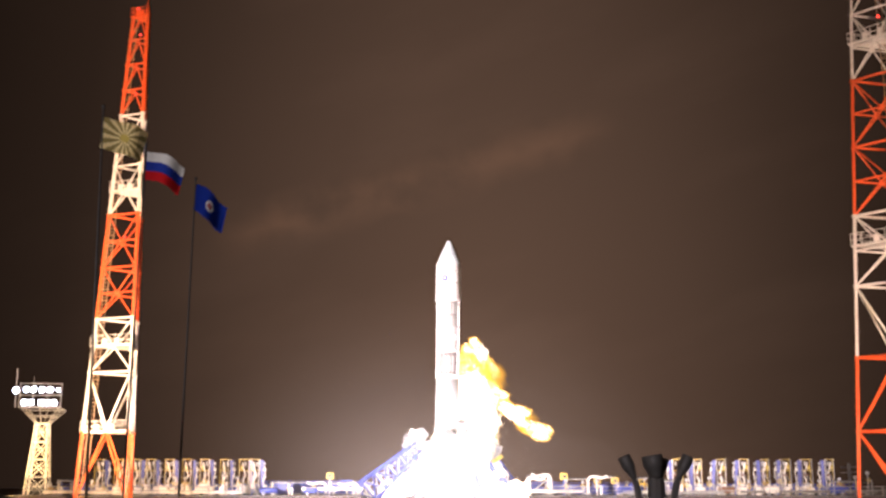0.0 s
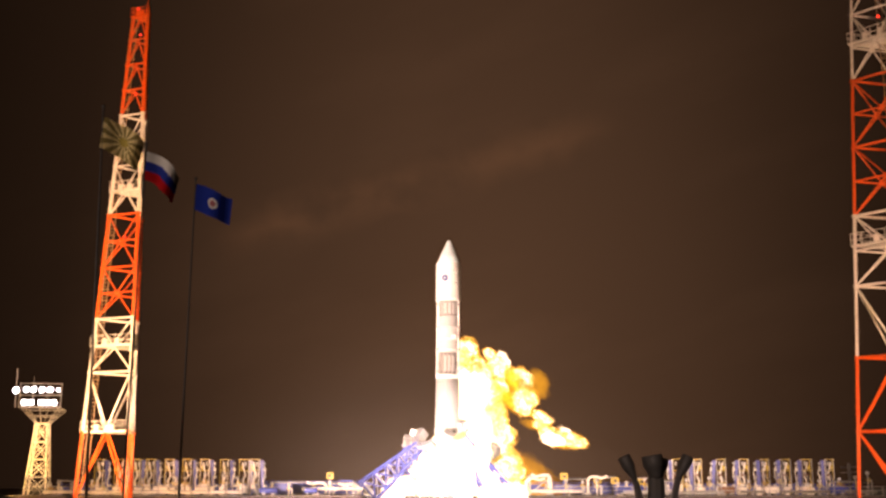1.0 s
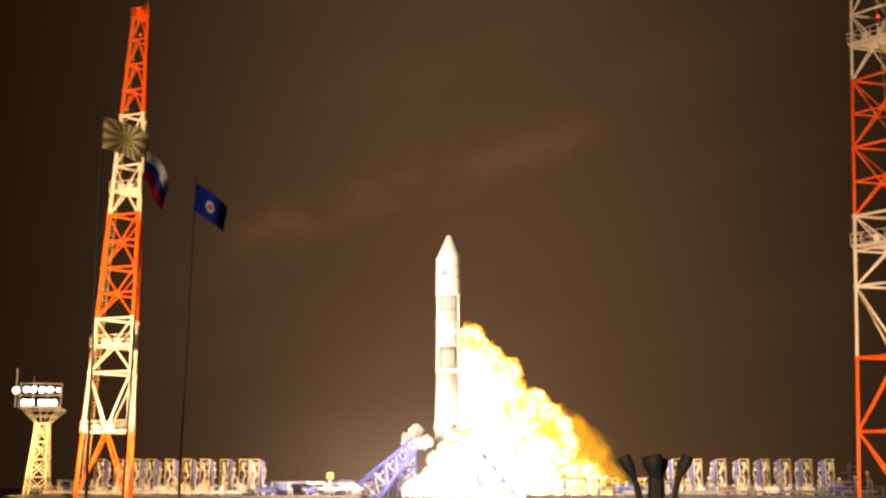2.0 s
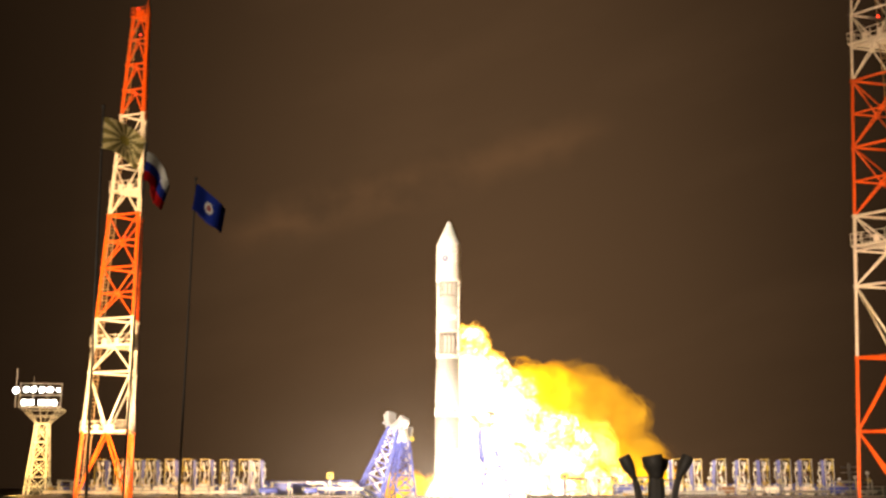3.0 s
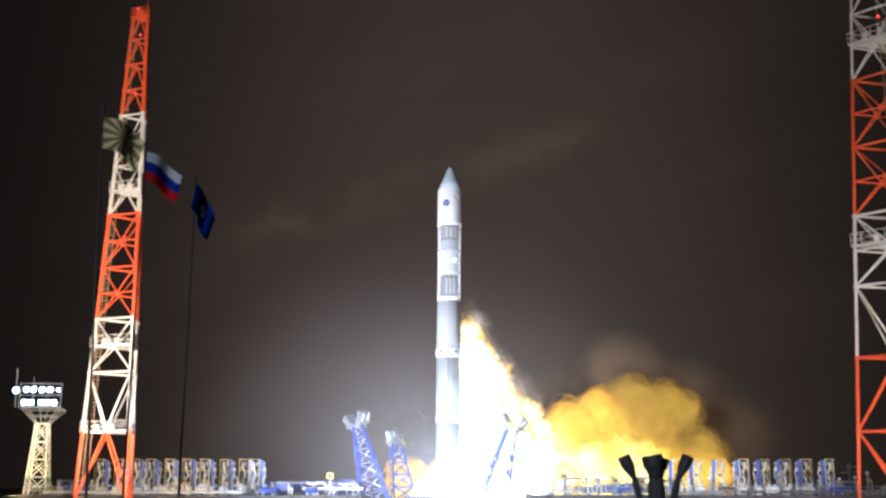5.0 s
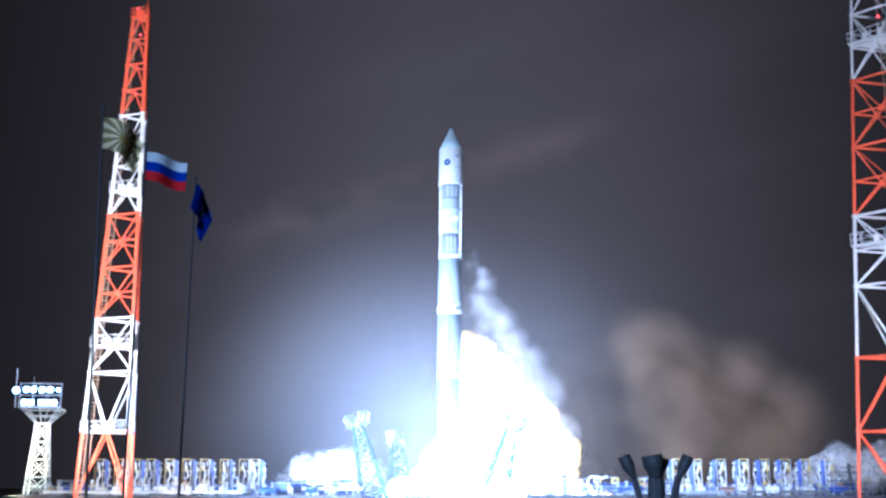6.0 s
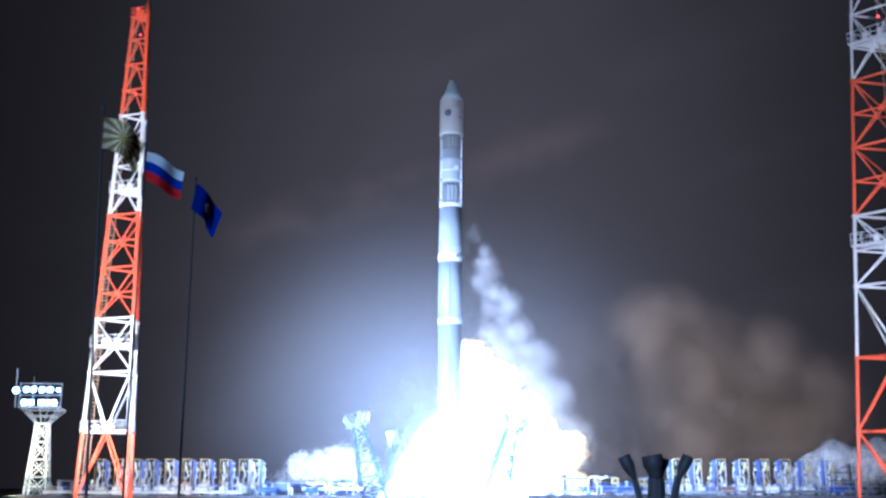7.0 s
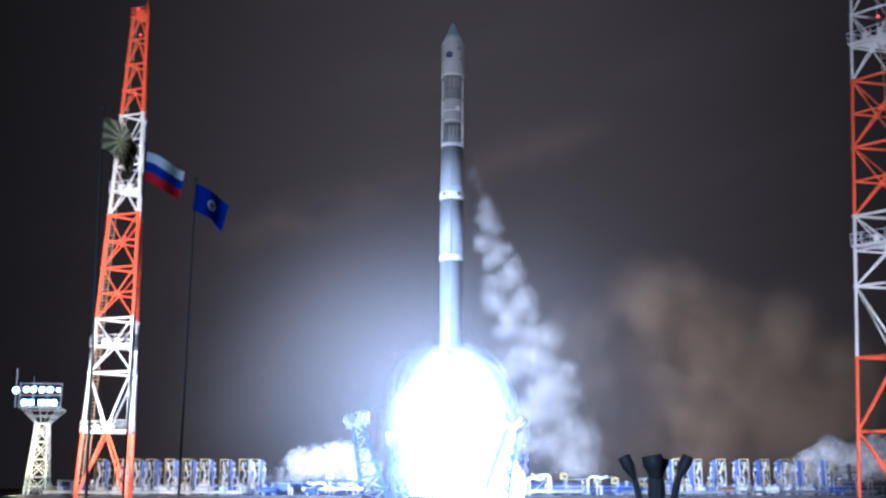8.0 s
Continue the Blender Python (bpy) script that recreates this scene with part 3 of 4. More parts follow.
# ---- service racks along both decks ----
def service_rack(kind, x_in, lean, box_at):
    """x_in: half width of the upper frame; lean: how far the column leans; box_at: height of the equipment box, or None."""
    rack = thing("service_rack", {"box": "yellow framed cable rack with blue column and white equipment box",
                                  "hose": "yellow framed cable rack with blue column and hanging hose"}[kind],
                 "equipment rack", group="cable racks on the service decks")
    for k, (x, y) in enumerate(((-x_in - 0.15, -0.45), (x_in - 0.15, -0.45), (-x_in - 0.15, 0.45), (x_in - 0.15, 0.45))):
        bm = bmesh.new()
        box(bm, x - 0.035, y - 0.035, 0, x + 0.035, y + 0.035, 4.05, 0.01)
        part("post", bm, (YELLOW, CREAM, STEEL, STEEL)[k], rack)
    bm = bmesh.new()
    for z in (1.35, 2.75, 4.05):
        for y in (-0.45, 0.45):
            box(bm, -x_in - 0.2, y - 0.03, z - 0.035, x_in - 0.1, y + 0.03, z + 0.035)
        for x in (-x_in - 0.15, x_in - 0.15):
            box(bm, x - 0.035, -0.45, z - 0.035, x + 0.035, 0.45, z + 0.035)
    part("frame", bm, YELLOW, rack)
    bm = bmesh.new()
    box(bm, -0.2, -0.25, 0, 0.2, 0.25, 3.95, 0.05)
    bm.transform(Matrix.Translation((0.62 + lean, 0, 0)) @ Matrix.Shear("XY", 4, (-lean / 3.95, 0)))
    col = part("column", bm, RACK_BLUE, rack, "blue steel column")
    for z, mat in ((0.9, CREAM), (1.9, STEEL), (2.75, CREAM), (3.45, STEEL)):
        bm = bmesh.new()
        x = 0.8 + lean * (1 - z / 3.95)
        box(bm, x, -0.36, z, x + 0.24, 0.1, z + 0.26, 0.03)
        part("bracket", bm, mat, col)
    bm = bmesh.new()
    pts = [(-0.35, -0.1, 3.7), (-0.15, -0.3, 2.9), (0.05, -0.4, 2.2), (-0.2, -0.5, 1.6), (-0.05, -0.6, 0.9), (0.25, -0.65, 0.1)]
    for a, b in zip(pts, pts[1:]):
        tube(bm, a, b, 0.1 if kind == "hose" else 0.07, 8)
        bmesh.ops.create_icosphere(bm, subdivisions=1, radius=0.1 if kind == "hose" else 0.07, matrix=Matrix.Translation(b))
    part("hose", bm, CREAM, rack, "pale flexible hose")
    if box_at is not None:
        bm = bmesh.new()
        box(bm, -0.6, -0.8, box_at, 0.35, -0.25, box_at + 0.85, 0.05)
        cab = part("equipment_box", bm, CREAM, rack, "white equipment box")
        bm = bmesh.new()
        box(bm, -0.5, -0.825, box_at + 0.1, 0.25, -0.802, box_at + 0.75)
        part("lid", bm, R_WHITE, cab)
    for k, (bx, bz, w, h) in enumerate(((-0.55, 2.9, 0.3, 0.42), (-0.2, 2.1, 0.4, 0.3), (-0.6, 0.7, 0.34, 0.5), (-0.1, 3.3, 0.22, 0.5))):
        bm = bmesh.new()
        box(bm, bx, 0.05, bz, bx + w, 0.4, bz + h, 0.03)
        part("valve_box", bm, (YELLOW, RUSTY, CREAM, R_GREY)[k], rack)
    bm = bmesh.new()
    for a, b in (((0.95, -0.1, 3.3), (1.1, -0.3, 2.5)), ((1.1, -0.3, 2.5), (0.9, -0.4, 1.5)), ((0.9, -0.4, 1.5), (1.15, -0.5, 0.0))):
        tube(bm, a, b, 0.06, 6)
    part("cable", bm, CREAM, rack)
    bm = bmesh.new()
    tube(bm, (-x_in - 0.15, -0.45, 0.1), (x_in - 0.15, -0.45, 1.35), 0.04, 5)
    tube(bm, (-x_in - 0.15, 0.45, 1.35), (x_in - 0.15, 0.45, 2.75), 0.04, 5)
    part("brace", bm, STEEL, rack)
    return rack


prng = random.Random(11)
models = [service_rack("box", 0.5, 0.45, 0.45), service_rack("hose", 0.48, 0.3, None), service_rack("hose", 0.42, 0.0, None), service_rack("box", 0.55, 0.1, 0.2)]
used = set()
for x, k in [(-40.0, 1), (-37.9, 1), (-35.7, 2), (-33.9, 1), (-31.9, 1), (-29.6, 0), (-27.6, 0), (-25.4, 1), (-23.3, 3), (-21.9, 1),
             (27.2, 3), (29.7, 2), (32.3, 1), (34.9, 1), (37.5, 2), (40.0, 1), (42.4, 3), (45.1, 2)]:
    m = pose(x, 125 + prng.uniform(-0.8, 0.8), 0.42, 0, 0, prng.uniform(-10, 10) + (0 if x < 0 else 172))
    if k in used:
        copy_thing(models[k], m)
    else:
        models[k].matrix_world = m
        used.add(k)


# ---- fences, pipes and boxes between the racks and the pit ----
def blue_fence(x0, x1, y, top):
    fence = thing("blue_fence", "low blue steel fence along the service deck", "fence", pose(x0, y, 0.42), group="blue fences on the deck")
    n = max(2, round((x1 - x0) / 1.5))
    for k in range(n + 1):
        x = (x1 - x0) * k / n
        bm = bmesh.new()
        box(bm, x - 0.06, -0.06, 0, x + 0.06, 0.06, top + 0.2, 0.015)
        part("post", bm, BLUE, fence)
        if k < n:
            w = (x1 - x0) / n
            bm = bmesh.new()
            box(bm, x + 0.1, -0.03, 0.15, x + w - 0.1, 0.03, top - 0.1 - 0.25 * (k % 3 == 1), 0.015)
            part("panel", bm, BLUE, fence)
            bm = bmesh.new()
            tube(bm, (x, 0, top + 0.1), (x + w, 0, top + 0.1), 0.045, 6)
            part("rail", bm, BLUE, fence)


blue_fence(-21, -9.5, 127, 1.45)
blue_fence(-46, -21, 129, 1.1)
blue_fence(10, 27, 127, 1.3)
blue_fence(27, 50, 129, 1.1)


def pipe_run(x0, x1, y, z, mat=CREAM):
    pipe = thing("pipe_run", "thick pale pipe on short steel legs", "pipe", group="pale pipes on the deck")
    bm = bmesh.new()
    tube(bm, (x0, y, z), (x1, y, z), 0.16, 12)
    bmesh.ops.create_uvsphere(bm, u_segments=10, v_segments=6, radius=0.16, matrix=Matrix.Translation((x0, y, z)))
    part("pipe", bm, mat, pipe)
    n = max(2, int((x1 - x0) / 2.2))
    for k in range(n):
        x = x0 + (x1 - x0) * (k + 0.5) / n
        bm = bmesh.new()
        box(bm, x - 0.07, y - 0.07, 0.42, x + 0.07, y + 0.07, z - 0.14)
        part("leg", bm, STEEL, pipe)


pipe_run(-15.6, -8.9, 119.5, 1.1)
pipe_run(9.8, 15.5, 119.5, 0.85)
pipe_run(-44, -22, 118.2, 0.75)
pipe_run(20, 31, 118.2, 0.7, STEEL)
pipe_run(33, 48, 118.6, 0.8, R_DARK)


def gooseneck(x, y, h, side):
    g = thing("gooseneck_pipe", "white bent pipe standing on the service deck", "pipe", pose(x, y, 0.42), group="bent pipes beside the pit")
    pts = [(0, 0, 0), (0, 0, h * 0.8), (side * 0.25, 0, h), (side * 0.9, 0, h * 1.02), (side * 1.6, 0, h * 0.92), (side * 2.2, 0, h * 1.05)]
    bm = bmesh.new()
    for a, b in zip(pts, pts[1:]):
        tube(bm, a, b, 0.14, 8)
    part("pipe", bm, CREAM, g)
    bm = bmesh.new()
    box(bm, -0.3, -0.3, 0, 0.3, 0.3, 0.25, 0.04)
    part("foot", bm, STEEL, g)


gooseneck(-13.2, 121, 1.3, -1)
gooseneck(-9.6, 121, 1.2, -1)
gooseneck(12.2, 121, 2.2, -1)
gooseneck(16.4, 121, 2.0, 1)
gooseneck(9.4, 121.5, 1.8, 1)


def junction_box(x, y, h):
    j = thing("junction_box", "yellow junction box on a blue post", "junction box", pose(x, y, 0.42), group="junction boxes on posts")
    bm = bmesh.new()
    box(bm, -0.12, -0.12, 0, 0.12, 0.12, h, 0.02)
    part("post", bm, BLUE, j)
    bm = bmesh.new()
    box(bm, -0.42, -0.3, h, 0.42, 0.3, h + 0.75, 0.05)
    b = part("box", bm, YELLOW, j)
    bm = bmesh.new()
    box(bm, -0.2, -0.33, h + 0.2, 0.2, -0.304, h + 0.55)
    part("cover", bm, DARK, b)


for x, y, h in ((-12.9, 122, 1.75), (13.8, 122, 1.7), (19.6, 122, 1.2), (22.8, 123, 1.1), (17.9, 124, 1.3)):
    junction_box(x, y, h)


def generator_box(x, y, w, h, mat, label):
    g = thing("equipment_cabinet", label, "cabinet", pose(x, y, 0.42), group="cabinets on the deck")
    bm = bmesh.new()
    box(bm, -w / 2, -0.6, 0.1, w / 2, 0.6, h, 0.05)
    body = part("body", bm, mat, g)
    for s in (-1, 1):
        bm = bmesh.new()
        box(bm, s * w / 4 - w / 5, -0.63, 0.25, s * w / 4 + w / 5, -0.604, h - 0.15)
        part("door", bm, mat, body)
        bm = bmesh.new()
        box(bm, s * w / 4 - 0.1, -0.4, 0, s * w / 4 + 0.1, 0.4, 0.1)
        part("foot", bm, STEEL, g)


generator_box(-18.4, 123, 2.2, 1.3, BLUE, "low blue steel equipment cabinet")
generator_box(-11.2, 124, 1.4, 1.7, BLUE, "low blue steel equipment cabinet")
generator_box(21.0, 124, 2.4, 1.25, BLUE, "low blue steel equipment cabinet")
generator_box(24.6, 124, 1.8, 1.4, BLUE, "low blue steel equipment cabinet")
for x in (-38.5, -34.2, -30.4, 29.0, 33.6, 41.2):
    generator_box(x, 120.6, 0.9, 0.8, CREAM, "small white steel equipment cabinet")

def deck_railing(x0, x1, y):
    rail = thing("deck_railing", "low steel railing along the deck edge", "railing", pose(x0, y, 0.42), group="railings along the deck")
    n = round((x1 - x0) / 1.8)
    for k in range(n + 1):
        x = (x1 - x0) * k / n
        bm = bmesh.new()
        tube(bm, (x, 0, 0), (x, 0, 0.95), 0.045, 6)
        part("post", bm, STEEL, rail)
        if k < n:
            for z in (0.5, 0.92):
                bm = bmesh.new()
                tube(bm, (x, 0, z), (x + (x1 - x0) / n, 0, z), 0.035, 6)
                part("rail", bm, STEEL, rail)


deck_railing(-46, -22, 117.5)
deck_railing(12, 26, 117.5)
deck_railing(27, 50, 117.5)


def drum(x, y, h):
    d = thing("steel_drum", "white steel drum standing on the service deck", "drum", pose(x, y, 0.42), group="drums on the deck")
    bm = bmesh.new()
    lathe(bm, [(0.3, 0), (0.31, 0.04), (0.29, 0.06), (0.29, h * 0.33), (0.31, h * 0.35), (0.29, h * 0.37), (0.29, h * 0.66), (0.31, h * 0.68), (0.29, h * 0.7), (0.29, h - 0.04), (0.31, h)], 20)
    part("shell", bm, CREAM, d)
    bm = bmesh.new()
    tube(bm, (0.12, 0, h), (0.12, 0, h + 0.06), 0.05, 8)
    part("cap", bm, STEEL, d)


for x, y, h in ((-36.6, 119.4, 0.95), (-35.9, 119.6, 0.95), (-33.0, 119.4, 1.1), (-28.4, 119.5, 0.95), (-25.8, 119.6, 1.0), (-24.6, 119.4, 0.9), (30.8, 119.5, 0.95), (35.2, 119.4, 1.0), (38.4, 119.6, 0.9)):
    drum(x, y, h)

def valve_stand(m, h, mat):
    v = thing("valve_stand", "slim pipe stand with a valve wheel on the service deck", "valve", m, group="valve stands on the deck")
    bm = bmesh.new()
    tube(bm, (0, 0, 0), (0, 0, h), 0.07, 8)
    tube(bm, (0, 0, h * 0.7), (0.5, 0, h * 0.7), 0.07, 8)
    tube(bm, (0.5, 0, h * 0.7), (0.5, 0, 0), 0.07, 8)
    part("pipe", bm, mat, v)
    bm = bmesh.new()
    ring = [Vector((0.24 * math.cos(math.pi * k / 5), -0.12, h * 0.7 + 0.24 * math.sin(math.pi * k / 5))) for k in range(10)]
    for a, b in zip(ring, ring[1:] + ring[:1]):
        tube(bm, a, b, 0.035, 5)
    tube(bm, ring[0], ring[5], 0.025, 5)
    tube(bm, (0, 0, h * 0.7), (0, -0.12, h * 0.7), 0.03, 5)
    part("valve_wheel", bm, YELLOW, v)
    bm = bmesh.new()
    box(bm, -0.16, -0.16, h, 0.16, 0.16, h + 0.3, 0.03)
    part("gauge_box", bm, STEEL, v)


def cable_gantry(m, w, h, mat):
    g = thing("cable_gantry", "low steel gantry carrying a cable tray", "gantry", m, group="cable gantries on the deck")
    for x in (-w / 2, w / 2):
        for y in (-0.4, 0.4):
            bm = bmesh.new()
            box(bm, x - 0.06, y - 0.06, 0, x + 0.06, y + 0.06, h, 0.015)
            part("post", bm, mat, g)
    bm = bmesh.new()
    box(bm, -w / 2 - 0.2, -0.5, h, w / 2 + 0.2, 0.5, h + 0.1, 0.02)
    tray = part("tray", bm, STEEL, g)
    bm = bmesh.new()
    for y in (-0.3, -0.1, 0.12, 0.32):
        tube(bm, (-w / 2 - 0.3, y, h + 0.17), (w / 2 + 0.3, y, h + 0.17), 0.07, 6)
    part("cables", bm, DARK, tray)
    bm = bmesh.new()
    tube(bm, (-w / 2, -0.4, 0.1), (w / 2, -0.4, h - 0.1), 0.05, 5)
    part("brace", bm, mat, g)


def pressure_tank(m, r, ln, mat):
    p = thing("pressure_tank", "small painted pressure tank lying on two saddles", "tank", m, group="pressure tanks on the deck")
    bm = bmesh.new()
    lathe(bm, [(r * 0.4, -ln / 2 - r * 0.45), (r * 0.8, -ln / 2 - r * 0.3), (r, -ln / 2), (r, ln / 2), (r * 0.8, ln / 2 + r * 0.3), (r * 0.4, ln / 2 + r * 0.45)], 20)
    bm.transform(pose(0, 0, r + 0.2, 0, 90, 0))
    part("shell", bm, mat, p)
    for x in (-ln / 3, ln / 3):
        bm = bmesh.new()
        box(bm, x - 0.08, -r * 0.8, 0, x + 0.08, r * 0.8, 0.35 + r * 0.3, 0.02)
        part("saddle", bm, STEEL, p)


crng = random.Random(23)
for x0, x1, n in ((-46, -22, 13), (-20, -9.5, 5), (10.5, 26, 8), (27, 49, 13)):
    for k in range(n):
        x = x0 + (x1 - x0) * (k + crng.uniform(0.2, 0.8)) / n
        valve_stand(pose(x, crng.uniform(119.8, 121.6), 0.42, 0, 0, crng.uniform(-40, 40)), crng.uniform(0.9, 2.3 if abs(x) > 21 else 1.5), crng.choice((CREAM, STEEL, RUSTY, CREAM)))
for x, w, h, mat in ((-42.5, 2.6, 1.5, BLUE), (-17.5, 3.0, 1.3, BLUE), (-12.0, 2.0, 1.2, CREAM), (11.0, 2.2, 2.0, CREAM), (15.2, 2.6, 1.7, RUSTY), (18.6, 1.8, 1.9, DARK), (23.4, 2.4, 1.8, DARK), (26.2, 1.6, 1.5, STEEL), (46.0, 2.6, 1.4, BLUE)):
    cable_gantry(pose(x, 122.6, 0.42, 0, 0, 4), w, h, mat)
for x, r, ln, mat in ((-31.2, 0.4, 1.4, CREAM), (-26.6, 0.35, 1.2, CREAM), (-19.3, 0.32, 1.8, BLUE), (-14.6, 0.3, 1.2, BLUE), (20.2, 0.35, 1.6, BLUE), (31.4, 0.4, 1.4, RUSTY), (36.4, 0.4, 1.2, CREAM), (43.6, 0.4, 1.4, BLUE)):
    pressure_tank(pose(x, 118.6, 0.42), r, ln, mat)

# far pipes on brackets at the east end
boom = thing("bracket_boom", "dark steel post with three horizontal rods", "boom", pose(47.2, 124, 0.42))
bm = bmesh.new()
box(bm, -0.15, -0.15, 0, 0.15, 0.15, 3.6, 0.03)
part("post", bm, DARK, boom)
for z, ln in ((3.1, 2.6), (2.5, 2.3), (1.3, 3.6)):
    bm = bmesh.new()
    tube(bm, (-1.0, 0, z), (ln - 1.2, 0, z + 0.1), 0.07, 6)
    part("rod", bm, DARK, boom)


# ---- dark signal horns close to the camera ----
horns = thing("horn_cluster", "dark steel cluster of three funnel-shaped horns on bent stalks", "horns", pose(3.97, 20, 0))
bm = bmesh.new()
tube(bm, (0, 0, 0), (0, 0, 0.55), 0.1, 12)
box(bm, -0.3, -0.12, 0.5, 0.3, 0.12, 0.62, 0.02)
part("post", bm, HORN, horns)


def horn(foot, neck, mouth, r0, r1, flat):
    bm = bmesh.new()
    tube(bm, foot, neck, r0 * 1.35, 10, r0)
    stalk = part("stalk", bm, HORN, horns)
    bm = bmesh.new()
    a, b = Vector(neck), Vector(mouth)
    d = (b - a)
    turn = Matrix.Translation(a) @ d.to_track_quat("Z", "Y").to_matrix().to_4x4() @ Matrix.Diagonal((1, flat, 1, 1))
    prof = [(r0, -0.02), (r0 * 1.25, 0.12 * d.length), (r1 * 0.85, 0.42 * d.length), (r1, 0.55 * d.length), (r1, 0.97 * d.length), (r1 * 0.93, d.length), (r1 * 0.8, 0.9 * d.length)]
    lathe(bm, prof, 24)
    bm.transform(turn)
    part("funnel", bm, HORN, stalk)


horn((-0.22, 0, 0.55), (-0.38, 0, 1.36), (-0.58, 0, 1.78), 0.06, 0.15, 0.8)
horn((0.0, 0, 0.55), (0.02, 0, 1.38), (-0.05, 0, 1.80), 0.145, 0.275, 0.7)
horn((0.08, 0.2, 0.55), (0.1, 0.2, 1.4), (0.2, 0.2, 1.75), 0.09, 0.15, 0.8)
horn((0.22, 0, 0.55), (0.42, 0, 1.36), (0.64, 0, 1.78), 0.06, 0.14, 0.8)


# ---- flags ----
def flag_material(name, build):
    m, n, l = nodes_of(name)
    out, d, tr, mix = n.new("ShaderNodeOutputMaterial"), n.new("ShaderNodeBsdfDiffuse"), n.new("ShaderNodeBsdfTranslucent"), n.new("ShaderNodeMixShader")
    uv, sep = n.new("ShaderNodeUVMap"), n.new("ShaderNodeSeparateXYZ")
    uv.uv_map = "cloth"
    l.new(uv.outputs[0], sep.inputs[0])
    col = build(n, l, sep)
    mix.inputs[0].default_value = 0.35
    l.new(col, d.inputs["Color"])
    l.new(col, tr.inputs["Color"])
    l.new(d.outputs[0], mix.inputs[1])
    l.new(tr.outputs[0], mix.inputs[2])
    l.new(mix.outputs[0], out.inputs[0])
    return m


def op(n, l, kind, a, b=None):
    x = n.new("ShaderNodeMath")
    x.operation = kind
    for k, v in enumerate((a, b)):
        if v is None:
            continue
        if isinstance(v, (int, float)):
            x.inputs[k].default_value = v
        else:
            l.new(v, x.inputs[k])
    return x.outputs[0]


def choose(n, l, fac, c0, c1):
    x = n.new("ShaderNodeMix")
    x.data_type = "RGBA"
    l.new(fac, x.inputs[0])
    for k, c in ((6, c0), (7, c1)):
        if isinstance(c, tuple):
            x.inputs[k].default_value = (*c, 1)
        else:
            l.new(c, x.inputs[k])
    return x.outputs[2]


def tricolour(n, l, sep):
    low = op(n, l, "GREATER_THAN", sep.outputs[1], 0.333)
    high = op(n, l, "GREATER_THAN", sep.outputs[1], 0.667)
    return choose(n, l, high, choose(n, l, low, (0.62, 0.02, 0.025), (0.03, 0.06, 0.42)), (0.8, 0.8, 0.8))


def sunburst(n, l, sep):
    u, v = op(n, l, "SUBTRACT", sep.outputs[0], 0.5), op(n, l, "SUBTRACT", sep.outputs[1], 0.5)
    ang = op(n, l, "ARCTAN2", v, op(n, l, "MULTIPLY", u, 1.5))
    ray = op(n, l, "GREATER_THAN", op(n, l, "SINE", op(n, l, "MULTIPLY", ang, 14.0)), 0.0)
    rr = op(n, l, "SQRT", op(n, l, "ADD", op(n, l, "MULTIPLY", u, u), op(n, l, "MULTIPLY", v, v)))
    hub = op(n, l, "LESS_THAN", rr, 0.13)
    return choose(n, l, hub, choose(n, l, ray, (0.34, 0.27, 0.10), (0.92, 0.78, 0.42)), (0.58, 0.46, 0.12))


def blue_badge(n, l, sep):
    u, v = op(n, l, "MULTIPLY", op(n, l, "SUBTRACT", sep.outputs[0], 0.5), 1.5), op(n, l, "SUBTRACT", sep.outputs[1], 0.5)
    rr = op(n, l, "SQRT", op(n, l, "ADD", op(n, l, "MULTIPLY", u, u), op(n, l, "MULTIPLY", v, v)))
    disc, core = op(n, l, "LESS_THAN", rr, 0.2), op(n, l, "LESS_THAN", rr, 0.11)
    return choose(n, l, core, choose(n, l, disc, (0.02, 0.05, 0.42), (0.8, 0.8, 0.8)), (0.5, 0.15, 0.18))


STRIPS, LONG, TALL = 12, 1.7, 1.15


def flagpole(x, y, top, cloth, label, lean=0.0):
    fp = thing("flagpole", label, "flag", pose(x, y, 0, 0, lean, 0), group="flags on slim poles")
    bm = bmesh.new()
    tube(bm, (0, 0, 0), (0, 0, top), 0.05, 10, 0.028)
    bmesh.ops.create_uvsphere(bm, u_segments=10, v_segments=6, radius=0.07, matrix=Matrix.Translation((0, 0, top)))
    part("pole", bm, DARK, fp)
    bm = bmesh.new()
    tube(bm, (0, 0, 0), (0, 0, 0.3), 0.18, 12, 0.12)
    part("base", bm, CONCRETE, fp)
    strips = []
    w = LONG / STRIPS
    for k in range(STRIPS):
        bm = bmesh.new()
        layer = bm.loops.layers.uv.new("cloth")
        for y0 in (-0.004, 0.004):
            grid = [[bm.verts.new((w * 1.12 * i, y0, -TALL * j / 6)) for j in range(7)] for i in (0, 1)]
            for j in range(6):
                f = bm.faces.new((grid[0][j], grid[1][j], grid[1][j + 1], grid[0][j + 1]))
                for lp in f.loops:
                    c = lp.vert.co
                    lp[layer].uv = ((k * w + c.x) / LONG, 1 + c.z / TALL)
        strips.append(part("cloth_strip", bm, cloth, fp))
    return fp, strips, top


AIR = flag_material("sunburst_cloth", sunburst)
TRI = flag_material("tricolour_cloth", tricolour)
BADGE = flag_material("blue_badge_cloth", blue_badge)
